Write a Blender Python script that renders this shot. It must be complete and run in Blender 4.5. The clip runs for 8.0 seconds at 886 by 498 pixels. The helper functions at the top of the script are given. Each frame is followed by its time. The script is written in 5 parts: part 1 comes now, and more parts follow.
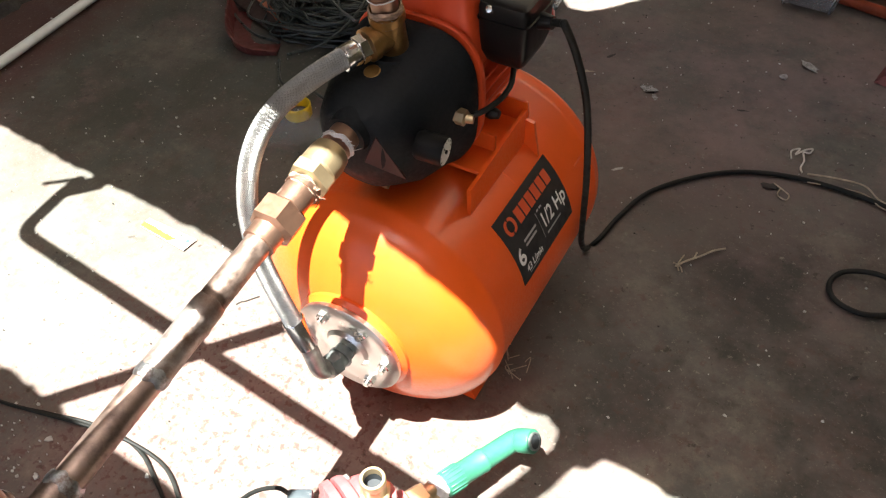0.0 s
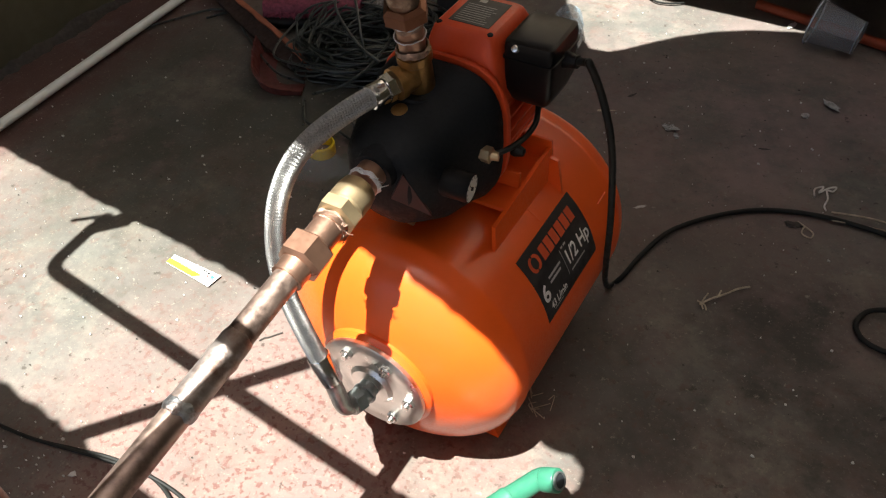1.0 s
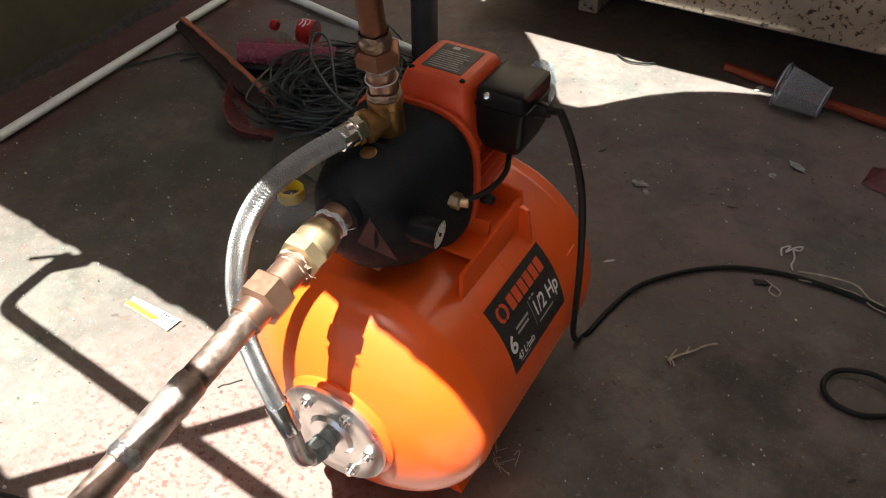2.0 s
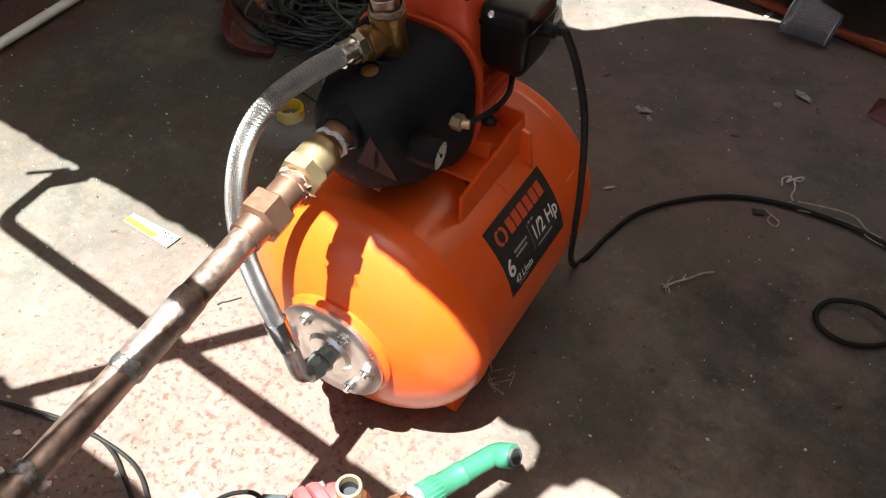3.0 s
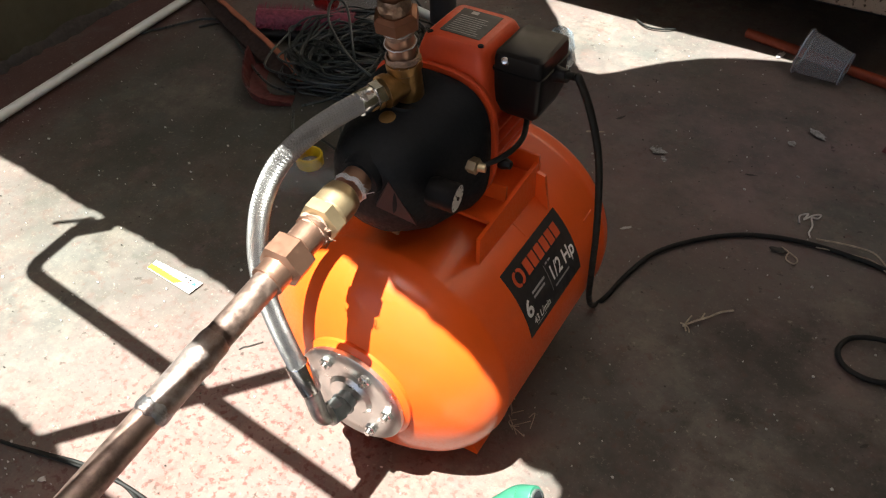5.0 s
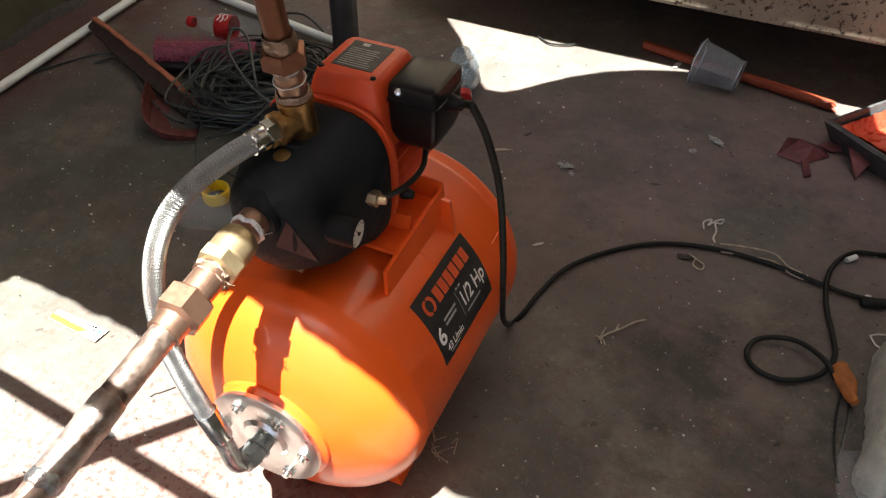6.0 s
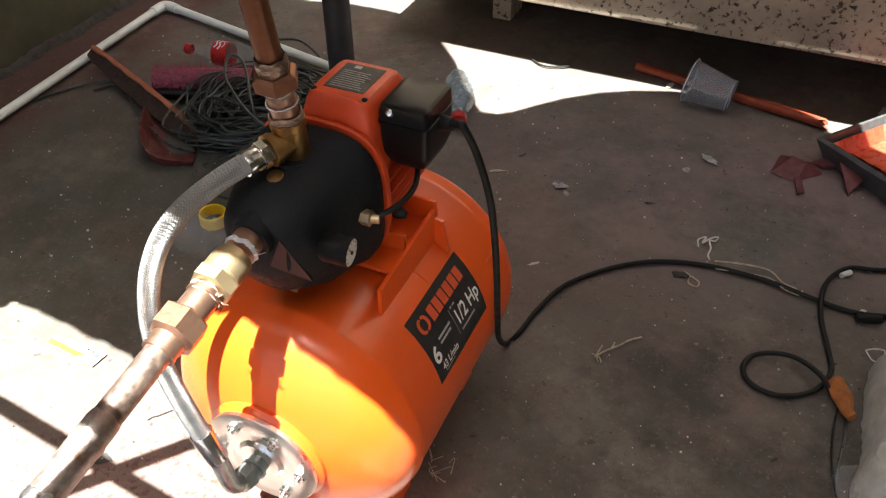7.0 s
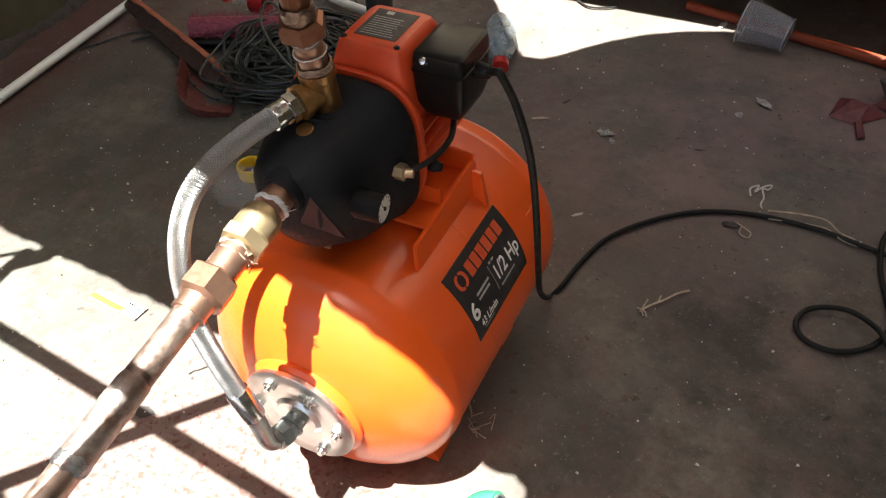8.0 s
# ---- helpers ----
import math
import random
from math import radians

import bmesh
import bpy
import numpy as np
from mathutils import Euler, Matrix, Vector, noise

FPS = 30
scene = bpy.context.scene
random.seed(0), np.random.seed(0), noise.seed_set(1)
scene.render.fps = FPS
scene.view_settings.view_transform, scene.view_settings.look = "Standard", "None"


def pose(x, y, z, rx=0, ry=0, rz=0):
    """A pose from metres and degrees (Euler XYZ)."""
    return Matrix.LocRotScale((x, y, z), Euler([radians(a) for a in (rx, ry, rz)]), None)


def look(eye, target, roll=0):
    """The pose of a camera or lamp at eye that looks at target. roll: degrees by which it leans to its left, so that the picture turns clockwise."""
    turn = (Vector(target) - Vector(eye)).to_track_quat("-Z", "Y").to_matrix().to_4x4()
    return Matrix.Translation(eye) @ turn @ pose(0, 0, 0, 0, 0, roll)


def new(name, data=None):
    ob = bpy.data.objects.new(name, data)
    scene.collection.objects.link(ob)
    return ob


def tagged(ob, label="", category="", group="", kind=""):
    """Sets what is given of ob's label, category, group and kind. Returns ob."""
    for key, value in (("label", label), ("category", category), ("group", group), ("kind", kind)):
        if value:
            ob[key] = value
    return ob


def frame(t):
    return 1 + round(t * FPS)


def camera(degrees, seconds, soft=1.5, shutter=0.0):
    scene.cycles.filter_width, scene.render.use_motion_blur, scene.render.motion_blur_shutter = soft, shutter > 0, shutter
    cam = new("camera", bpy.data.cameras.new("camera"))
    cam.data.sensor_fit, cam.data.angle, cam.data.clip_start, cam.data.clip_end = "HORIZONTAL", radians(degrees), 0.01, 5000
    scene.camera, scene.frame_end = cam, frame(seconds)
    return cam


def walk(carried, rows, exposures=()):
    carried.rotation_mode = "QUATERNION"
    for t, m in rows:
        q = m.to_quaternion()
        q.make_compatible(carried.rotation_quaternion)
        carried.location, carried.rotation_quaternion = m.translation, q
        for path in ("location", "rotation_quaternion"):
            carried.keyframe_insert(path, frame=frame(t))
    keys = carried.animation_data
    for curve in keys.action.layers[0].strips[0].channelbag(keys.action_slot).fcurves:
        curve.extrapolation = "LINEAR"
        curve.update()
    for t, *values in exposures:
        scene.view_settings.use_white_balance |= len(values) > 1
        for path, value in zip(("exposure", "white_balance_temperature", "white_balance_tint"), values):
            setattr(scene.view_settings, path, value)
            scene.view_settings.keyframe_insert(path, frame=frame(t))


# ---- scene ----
# Frame: the tank lies along y, origin on the floor beneath it.
cam = camera(56.0, 8.0, soft=1.2)
PATH = [
    (0, (0.3485, -0.5431, 0.8508), (-0.3454, 0.6130, -0.6264), -2.51),
    (0.5, (0.3457, -0.5478, 0.8492), (-0.3803, 0.6212, -0.6021), -2.37),
    (1, (0.3445, -0.5499, 0.8518), (-0.4177, 0.6448, -0.5595), -3.45),
    (1.2, (0.3452, -0.5466, 0.8520), (-0.4099, 0.6881, -0.5283), -2.74),
    (2.3, (0.3426, -0.5425, 0.8337), (-0.3985, 0.7675, -0.4833), 0.37),
    (2.5, (0.3434, -0.5451, 0.8420), (-0.4103, 0.7465, -0.4860), -0.45),
    (3, (0.3434, -0.5448, 0.8348), (-0.3320, 0.6569, -0.6142), 1.47),
    (3.5, (0.3428, -0.5540, 0.8259), (-0.3331, 0.5355, -0.7090), -0.15),
    (4, (0.3441, -0.5585, 0.8321), (-0.3758, 0.5617, -0.6601), -0.78),
    (4.5, (0.3459, -0.5524, 0.8400), (-0.3918, 0.6668, -0.5634), -0.03),
    (5, (0.3482, -0.5519, 0.8406), (-0.4041, 0.6911, -0.5339), -0.68),
    (5.2, (0.3523, -0.5414, 0.8410), (-0.3365, 0.7640, -0.5086), -0.25),
    (6.3, (0.3616, -0.5287, 0.8489), (-0.2459, 0.8194, -0.4978), 0.21),
    (6.5, (0.3647, -0.5289, 0.8492), (-0.2474, 0.8226, -0.4919), -0.07),
    (7, (0.3695, -0.5339, 0.8476), (-0.2586, 0.8456, -0.4572), -0.53),
    (7.5, (0.3671, -0.5356, 0.8532), (-0.3137, 0.8366, -0.4327), -2.21),
    (8, (0.3659, -0.5072, 0.8347), (-0.3273, 0.7457, -0.5615), -3.88),
]
EXPOSURE = [(0.0, 3.01), (0.5, 2.31), (1.0, 2.21), (1.2, 2.21), (2.5, 2.71), (3.0, 2.51), (3.5, 2.06), (4.0, 2.06), (4.5, 2.21), (5.0, 2.41), (6.5, 3.03), (7.0, 3.08), (7.5, 3.08), (8.0, 2.97)]
walk(cam, [(t, look(eye, target, roll)) for t, eye, target, roll in PATH],
     exposures=EXPOSURE)

# ---------------------------------------------------------------- light
TO_SUN = Vector((-0.03, -0.27, 0.96)).normalized()
world = bpy.data.worlds.new("sky")
scene.world = world
world.use_nodes = True
wn = world.node_tree.nodes
sky = wn.new("ShaderNodeTexSky")
sky.sky_type = "NISHITA"
sky.sun_disc = False
sky.air_density, sky.dust_density, sky.ozone_density = 0.8, 4.0, 0.3      # hazy town sky
sky.sun_elevation = math.asin(TO_SUN.z)
sky.sun_rotation = math.atan2(TO_SUN.x, TO_SUN.y)
world.node_tree.links.new(sky.outputs[0], wn["Background"].inputs[0])
wn["Background"].inputs[1].default_value = 0.042
sun = new("sun", bpy.data.lights.new("sun", "SUN"))
sun.data.energy, sun.data.angle, sun.data.color = 4.5, radians(0.36), (1.0, 0.985, 0.91)
sun.matrix_world = look(TO_SUN * 6, (0, 0, 0))


# ---------------------------------------------------------------- materials
def material(name, base, rough=0.5, metal=0.0, vary=0.15, scale=20.0, bump=0.0, bump_scale=120.0, stain=None,
             stain_scale=6.0, stain_at=0.58, stain_soft=0.1, spec=0.5, coat=0.0, rough_vary=0.12, transmission=0.0, alpha=1.0, ior=1.45):
    """A surface with colour at two scales, stains of a second colour, grain relief and uneven gloss."""
    mat = bpy.data.materials.new(name)
    mat.use_nodes = True
    n, l = mat.node_tree.nodes, mat.node_tree.links
    b = n["Principled BSDF"]
    co = n.new("ShaderNodeTexCoord")
    geo = n.new("ShaderNodeNewGeometry")
    big = n.new("ShaderNodeTexNoise")
    big.inputs["Scale"].default_value, big.inputs["Detail"].default_value, big.inputs["Roughness"].default_value = scale, 6, 0.6
    l.new(geo.outputs["Position"], big.inputs["Vector"])
    ramp = n.new("ShaderNodeMapRange")
    ramp.inputs["From Min"].default_value, ramp.inputs["From Max"].default_value = 0.3, 0.7
    ramp.inputs["To Min"].default_value, ramp.inputs["To Max"].default_value = 1 - vary, 1 + vary
    l.new(big.outputs["Fac"], ramp.inputs["Value"])
    mul = n.new("ShaderNodeMix")
    mul.data_type, mul.blend_type = "RGBA", "MULTIPLY"
    mul.inputs["Factor"].default_value = 1
    mul.inputs["A"].default_value = (*base, 1)
    l.new(ramp.outputs[0], mul.inputs["B"])
    colour = mul.outputs["Result"]
    if stain:
        sn = n.new("ShaderNodeTexNoise")
        sn.inputs["Scale"].default_value, sn.inputs["Detail"].default_value, sn.inputs["Roughness"].default_value = stain_scale, 8, 0.68
        l.new(geo.outputs["Position"], sn.inputs["Vector"])
        sr = n.new("ShaderNodeMapRange")
        sr.inputs["From Min"].default_value, sr.inputs["From Max"].default_value = stain_at, stain_at + stain_soft
        l.new(sn.outputs["Fac"], sr.inputs["Value"])
        mx = n.new("ShaderNodeMix")
        mx.data_type = "RGBA"
        l.new(sr.outputs[0], mx.inputs["Factor"])
        l.new(colour, mx.inputs["A"])
        mx.inputs["B"].default_value = (*stain, 1)
        colour = mx.outputs["Result"]
    l.new(colour, b.inputs["Base Color"])
    rr = n.new("ShaderNodeMapRange")
    rr.inputs["From Min"].default_value, rr.inputs["From Max"].default_value = 0.3, 0.7
    rr.inputs["To Min"].default_value, rr.inputs["To Max"].default_value = max(0.02, rough - rough_vary), min(1, rough + rough_vary)
    fine = n.new("ShaderNodeTexNoise")
    fine.inputs["Scale"].default_value, fine.inputs["Detail"].default_value = bump_scale, 4
    l.new(geo.outputs["Position"], fine.inputs["Vector"])
    l.new(fine.outputs["Fac"], rr.inputs["Value"])
    l.new(rr.outputs[0], b.inputs["Roughness"])
    b.inputs["Metallic"].default_value = metal
    b.inputs["Specular IOR Level"].default_value = spec
    b.inputs["Coat Weight"].default_value = coat
    b.inputs["Coat Roughness"].default_value = 0.2
    b.inputs["Transmission Weight"].default_value = transmission
    b.inputs["IOR"].default_value = ior
    b.inputs["Alpha"].default_value = alpha
    if bump:
        bp = n.new("ShaderNodeBump")
        bp.inputs["Strength"].default_value, bp.inputs["Distance"].default_value = bump, 0.002
        l.new(fine.outputs["Fac"], bp.inputs["Height"])
        l.new(bp.outputs[0], b.inputs["Normal"])
    return mat


M_CREAM = material("mouldy_cream_paint", (0.42, 0.35, 0.27), 0.88, vary=0.3, scale=9, bump=0.3, bump_scale=60, stain=(0.06, 0.045, 0.034), stain_scale=95, stain_at=0.55, stain_soft=0.06, spec=0.2)
M_OLIVE = material("dull_olive_render", (0.094, 0.090, 0.057), 0.85, vary=0.2, scale=8, bump=0.5, bump_scale=45)
M_SHADESHEET = material("pale_shade_sheet", (0.55, 0.55, 0.54), 0.85, vary=0.15, scale=4, bump=0.2)
M_ORANGE = material("orange_enamel", (0.86, 0.112, 0.011), 0.4, vary=0.06, scale=14, bump=0.02, bump_scale=300, spec=0.5, coat=0.45, rough_vary=0.08)
M_MOTOR = material("orange_plastic", (0.64, 0.072, 0.020), 0.42, vary=0.1, scale=30, bump=0.05, bump_scale=300)
M_BLACK = material("black_cast_iron_paint", (0.0092, 0.0112, 0.0135), 0.62, vary=0.2, scale=40, bump=0.15, bump_scale=260, spec=0.22)
M_PLASTIC = material("black_plastic", (0.007, 0.007, 0.0075), 0.34, vary=0.1, scale=40, rough_vary=0.05, spec=0.25)
M_GAUGE = material("satin_black_plastic", (0.0055, 0.0055, 0.006), 0.5, vary=0.1, scale=40, spec=0.15)
M_RUBBER = material("black_rubber", (0.011, 0.012, 0.011), 0.58, vary=0.15, scale=60, spec=0.3)
M_COPPER = material("tarnished_copper", (0.41, 0.305, 0.255), 0.47, metal=0.9, vary=0.3, scale=26, bump=0.12, bump_scale=170, stain=(0.110, 0.078, 0.066), stain_scale=19, stain_at=0.45, stain_soft=0.2, rough_vary=0.14)
M_BRASS = material("dull_brass", (0.56, 0.44, 0.27), 0.44, metal=0.9, vary=0.07, scale=60, bump=0.04, bump_scale=260, rough_vary=0.04)
M_BRONZE = material("cast_bronze", (0.42, 0.25, 0.1), 0.42, metal=1, vary=0.25, scale=50, bump=0.2, bump_scale=260)
M_STEEL = material("zinc_plated_steel", (0.66, 0.66, 0.64), 0.25, metal=1, vary=0.12, scale=40, bump=0.05, bump_scale=260)
M_CHROME = material("chrome", (0.8, 0.8, 0.8), 0.2, metal=1, vary=0.05, scale=40, rough_vary=0.05)
M_SOLDER = material("solder_smear", (0.42, 0.44, 0.46), 0.42, metal=0.95, vary=0.4, scale=90, bump=0.6, bump_scale=240, stain=(0.20, 0.15, 0.13), stain_scale=55, stain_at=0.5, stain_soft=0.14)
M_TINNED = material("copper_with_smeared_tin", (0.42, 0.375, 0.35), 0.52, metal=0.88, vary=0.35, scale=40, bump=0.3, bump_scale=200, stain=(0.20, 0.125, 0.095), stain_scale=26, stain_at=0.44, stain_soft=0.2, rough_vary=0.1)
M_PVC = material("white_pvc", (0.74, 0.80, 0.77), 0.4, vary=0.08, scale=18)

M_COPPER2 = material("bright_copper", (0.42, 0.26, 0.19), 0.4, metal=0.92, vary=0.15, scale=30, bump=0.06, bump_scale=220, stain=(0.30, 0.18, 0.13), stain_scale=14, stain_at=0.46, stain_soft=0.4, rough_vary=0.04)
M_COPPER3 = material("smooth_brown_copper", (0.20, 0.092, 0.055), 0.48, metal=0.92, vary=0.15, scale=14, bump=0.02, bump_scale=150)
M_COPPERNUT = material("cast_copper_alloy", (0.39, 0.225, 0.155), 0.42, metal=0.92, vary=0.12, scale=30, bump=0.06, bump_scale=220, rough_vary=0.04)
M_BRAID = material("steel_braid", (0.36, 0.36, 0.355), 0.36, metal=1, vary=0.15, scale=60, rough_vary=0.05)
M_HOSECORE = material("dark_hose_core", (0.10, 0.10, 0.10), 0.4, vary=0.2, scale=60)
M_FLANGE = material("zinc_flange", (0.7, 0.69, 0.66), 0.34, metal=1, vary=0.12, scale=24, bump=0.03, bump_scale=90, rough_vary=0.08)
M_STEELDARK = material("galvanised_steel", (0.36, 0.36, 0.35), 0.4, metal=1, vary=0.25, scale=60, bump=0.15, bump_scale=260)
M_GREYRUBBER = material("grey_zinc_fitting", (0.22, 0.24, 0.24), 0.4, metal=0.7, vary=0.2, scale=60, bump=0.1, bump_scale=260)
M_SOLDERDARK = material("scorched_solder", (0.3, 0.22, 0.17), 0.4, metal=1, vary=0.4, scale=90, bump=0.5, bump_scale=240)
M_TAPE = material("ptfe_tape", (0.6, 0.6, 0.62), 0.5, vary=0.2, scale=120, bump=0.6, bump_scale=240)
M_TAPEDIRTY = material("stained_ptfe_tape", (0.30, 0.20, 0.15), 0.55, vary=0.45, scale=120, bump=0.5, bump_scale=240)
M_MAROON = material("maroon_plate", (0.05, 0.021, 0.019), 0.55, vary=0.3, scale=60)
M_LABEL = material("black_vinyl", (0.024, 0.024, 0.026), 0.45, vary=0.08, scale=60)
M_PRINT = material("white_print", (0.85, 0.85, 0.85), 0.5, vary=0.05, scale=80)
M_PRINTGREY = material("grey_print", (0.42, 0.42, 0.42), 0.5, vary=0.1, scale=80)
M_PRINTRED = material("red_print", (0.62, 0.09, 0.03), 0.5, vary=0.08, scale=80)
M_WHITE = material("white_plastic", (0.72, 0.72, 0.70), 0.4, vary=0.06, scale=60)

M_CUP = material("translucent_plastic", (0.36, 0.39, 0.45), 0.14, vary=0.04, scale=40, alpha=0.27, rough_vary=0.05, spec=0.8)
M_CUPRIM = material("cup_rim_plastic", (0.45, 0.48, 0.54), 0.14, vary=0.04, scale=40, alpha=0.6, spec=0.8)
M_PET = material("clear_pet", (0.72, 0.77, 0.77), 0.08, vary=0.03, scale=40, alpha=0.085, rough_vary=0.04, spec=1.0)
M_PETBLUE = material("crumpled_blue_grey_pet", (0.26, 0.35, 0.41), 0.14, vary=0.5, scale=90, alpha=0.5, rough_vary=0.06, spec=1.0)
M_FILM = material("crumpled_film", (0.75, 0.77, 0.77), 0.1, vary=0.1, scale=60, alpha=0.15, rough_vary=0.08, spec=1.0)
M_RED = material("red_plastic", (0.45, 0.02, 0.02), 0.35, vary=0.1, scale=60)
M_YELLOW = material("yellow_plastic", (0.7, 0.5, 0.02), 0.4, vary=0.1, scale=60)
M_PINK = material("pink_bristle", (0.21, 0.040, 0.070), 0.6, vary=0.45, scale=160)
M_TERRA = material("orange_clay", (0.27, 0.05, 0.02), 0.6, vary=0.2, scale=40, bump=0.2)
M_SHARD = material("oxblood_board", (0.125, 0.034, 0.036), 0.6, vary=0.35, scale=40, bump=0.3, bump_scale=120)
M_REDPLASTIC = material("dull_red_plastic", (0.115, 0.030, 0.028), 0.45, vary=0.35, scale=50, bump=0.2)
M_TRAY = material("grey_tray", (0.055, 0.055, 0.056), 0.5, vary=0.3, scale=60, stain=(0.35, 0.33, 0.31), stain_scale=80, stain_at=0.64)
M_REDPAINT = material("wet_red_paint", (0.42, 0.06, 0.03), 0.3, vary=0.25, scale=40, bump=0.3, bump_scale=80)
M_CLOTH = material("white_sack", (0.42, 0.435, 0.40), 0.55, vary=0.25, scale=30, bump=0.7, bump_scale=90)
M_CRUST = material("orange_crust", (0.36, 0.12, 0.03), 0.7, vary=0.35, scale=70, bump=0.6, bump_scale=120, stain=(0.6, 0.45, 0.25), stain_scale=50, stain_at=0.62)
M_CHIP = material("pale_plaster", (0.5, 0.5, 0.48), 0.85, vary=0.2, scale=90, bump=0.4, bump_scale=150)
M_PLASTER = material("dirty_plaster", (0.33, 0.34, 0.33), 0.85, vary=0.45, scale=160, bump=0.6, bump_scale=300, stain=(0.1, 0.1, 0.09), stain_scale=140, stain_at=0.52)
M_DIRT = material("dark_crumb", (0.05, 0.045, 0.04), 0.9, vary=0.3, scale=90)
M_STRING = material("white_thread", (0.62, 0.6, 0.56), 0.8, vary=0.2, scale=90)
M_TWIG = material("dry_straw", (0.4, 0.34, 0.26), 0.8, vary=0.3, scale=90)
M_WIRE = material("grey_wire_sheath", (0.032, 0.040, 0.038), 0.36, vary=0.5, scale=30)
M_STRIP = material("charred_board", (0.03, 0.017, 0.014), 0.7, vary=0.5, scale=50, bump=0.4)
M_STRIPEDGE = material("raw_red_edge", (0.34, 0.11, 0.06), 0.7, vary=0.25, scale=60, bump=0.3)
M_POST = material("dark_steel_post", (0.05, 0.05, 0.052), 0.5, metal=0.3, vary=0.25, scale=20, bump=0.1)
M_PINKIRON = material("faded_red_enamel", (0.37, 0.098, 0.105), 0.45, vary=0.25, scale=30, bump=0.2, bump_scale=150, stain=(0.46, 0.25, 0.25), stain_scale=42, stain_at=0.56)
M_SLATE = material("slate_grey_plastic", (0.036, 0.048, 0.056), 0.45, vary=0.3, scale=30, bump=0.12, bump_scale=150, stain=(0.13, 0.15, 0.16), stain_scale=60, stain_at=0.62)
M_GREEN = material("green_ppr_plastic", (0.031, 0.158, 0.098), 0.42, vary=0.15, scale=40)
# near-black colour standing in for deep shade under the trough and in bores
M_SHADEFILL = material("shade_fill", (0.025, 0.03, 0.035), 0.7, vary=0.2, scale=60)
M_PACKET = material("white_sachet", (0.72, 0.7, 0.66), 0.4, vary=0.05, scale=60)
M_PACKETY = material("yellow_print", (0.8, 0.45, 0.03), 0.4, vary=0.05, scale=60)
M_BLUE = material("blue_print", (0.05, 0.2, 0.45), 0.4, vary=0.05, scale=60)


def floor_material():
    """Red-oxide paint worn down to grey concrete, dusty, with dark red specks."""
    mat = bpy.data.materials.new("worn_red_floor_paint")
    mat.use_nodes = True
    n, l = mat.node_tree.nodes, mat.node_tree.links
    b = n["Principled BSDF"]
    geo = n.new("ShaderNodeNewGeometry")

    def tex(scale, detail=8, rough=0.6):
        t = n.new("ShaderNodeTexNoise")
        t.inputs["Scale"].default_value, t.inputs["Detail"].default_value, t.inputs["Roughness"].default_value = scale, detail, rough
        l.new(geo.outputs["Position"], t.inputs["Vector"])
        return t.outputs["Fac"]

    def band(value, lo, hi):
        r = n.new("ShaderNodeMapRange")
        r.inputs["From Min"].default_value, r.inputs["From Max"].default_value = lo, hi
        l.new(value, r.inputs["Value"])
        return r.outputs[0]

    def times(a, b_):
        m = n.new("ShaderNodeMath")
        m.operation = "MULTIPLY"
        l.new(a, m.inputs[0])
        if isinstance(b_, float):
            m.inputs[1].default_value = b_
        else:
            l.new(b_, m.inputs[1])
        return m.outputs[0]

    def mix(fac, a, colour):
        m = n.new("ShaderNodeMix")
        m.data_type = "RGBA"
        l.new(fac, m.inputs["Factor"])
        if isinstance(a, tuple):
            m.inputs["A"].default_value = (*a, 1)
        else:
            l.new(a, m.inputs["A"])
        m.inputs["B"].default_value = (*colour, 1)
        return m.outputs["Result"]

    c = mix(band(tex(2.6), 0.38, 0.62), (0.108, 0.104, 0.094), (0.142, 0.106, 0.096))
    c = mix(times(band(tex(6.5), 0.48, 0.62), 0.8), c, (0.062, 0.062, 0.054))
    c = mix(times(band(tex(4.3, 10, 0.7), 0.5, 0.72), 0.75), c, (0.227, 0.202, 0.164))
    c = mix(times(times(band(tex(20, 9, 0.72), 0.46, 0.68), band(tex(3.4, 3), 0.42, 0.6)), 0.6), c, (0.151, 0.078, 0.060))
    spot = times(band(tex(62, 5, 0.62), 0.56, 0.63), band(tex(5.5, 4), 0.36, 0.52))
    c = mix(times(spot, 0.5), c, (0.117, 0.055, 0.042))
    c = mix(times(times(band(tex(38, 9, 0.75), 0.5, 0.68), band(tex(4.1, 4), 0.45, 0.6)), 0.6), c, (0.235, 0.212, 0.176))
    c = mix(times(band(tex(13, 6, 0.6), 0.55, 0.68), 0.4), c, (0.207, 0.189, 0.163))
    c = mix(times(band(tex(24, 5, 0.6), 0.6, 0.68), 0.45), c, (0.062, 0.060, 0.048))
    # bare grey-green concrete worn through by feet and water; first patch includes painted wall shade
    for centre, wide, tone, share in (((-0.60, 0.30, 0), 0.52, (0.052, 0.057, 0.046), 0.85), ((0.22, 0.82, 0), 0.36, (0.088, 0.093, 0.086), 0.6)):
        dist = n.new("ShaderNodeVectorMath")
        dist.operation = "DISTANCE"
        l.new(geo.outputs["Position"], dist.inputs[0])
        dist.inputs[1].default_value = centre
        c = mix(times(times(band(dist.outputs["Value"], wide, wide * 0.45), band(tex(5.2, 7, 0.65), 0.34, 0.56)), share), c, tone)
    # grey-green and mauve mottling where the paint has worn unevenly
    c = mix(times(times(band(tex(7.5, 9, 0.72), 0.50, 0.58), band(tex(2.1, 3), 0.40, 0.60)), 0.65), c, (0.078, 0.088, 0.080))
    c = mix(times(times(band(tex(11, 8, 0.7), 0.54, 0.64), band(tex(2.7, 3), 0.45, 0.62)), 0.6), c, (0.168, 0.112, 0.108))
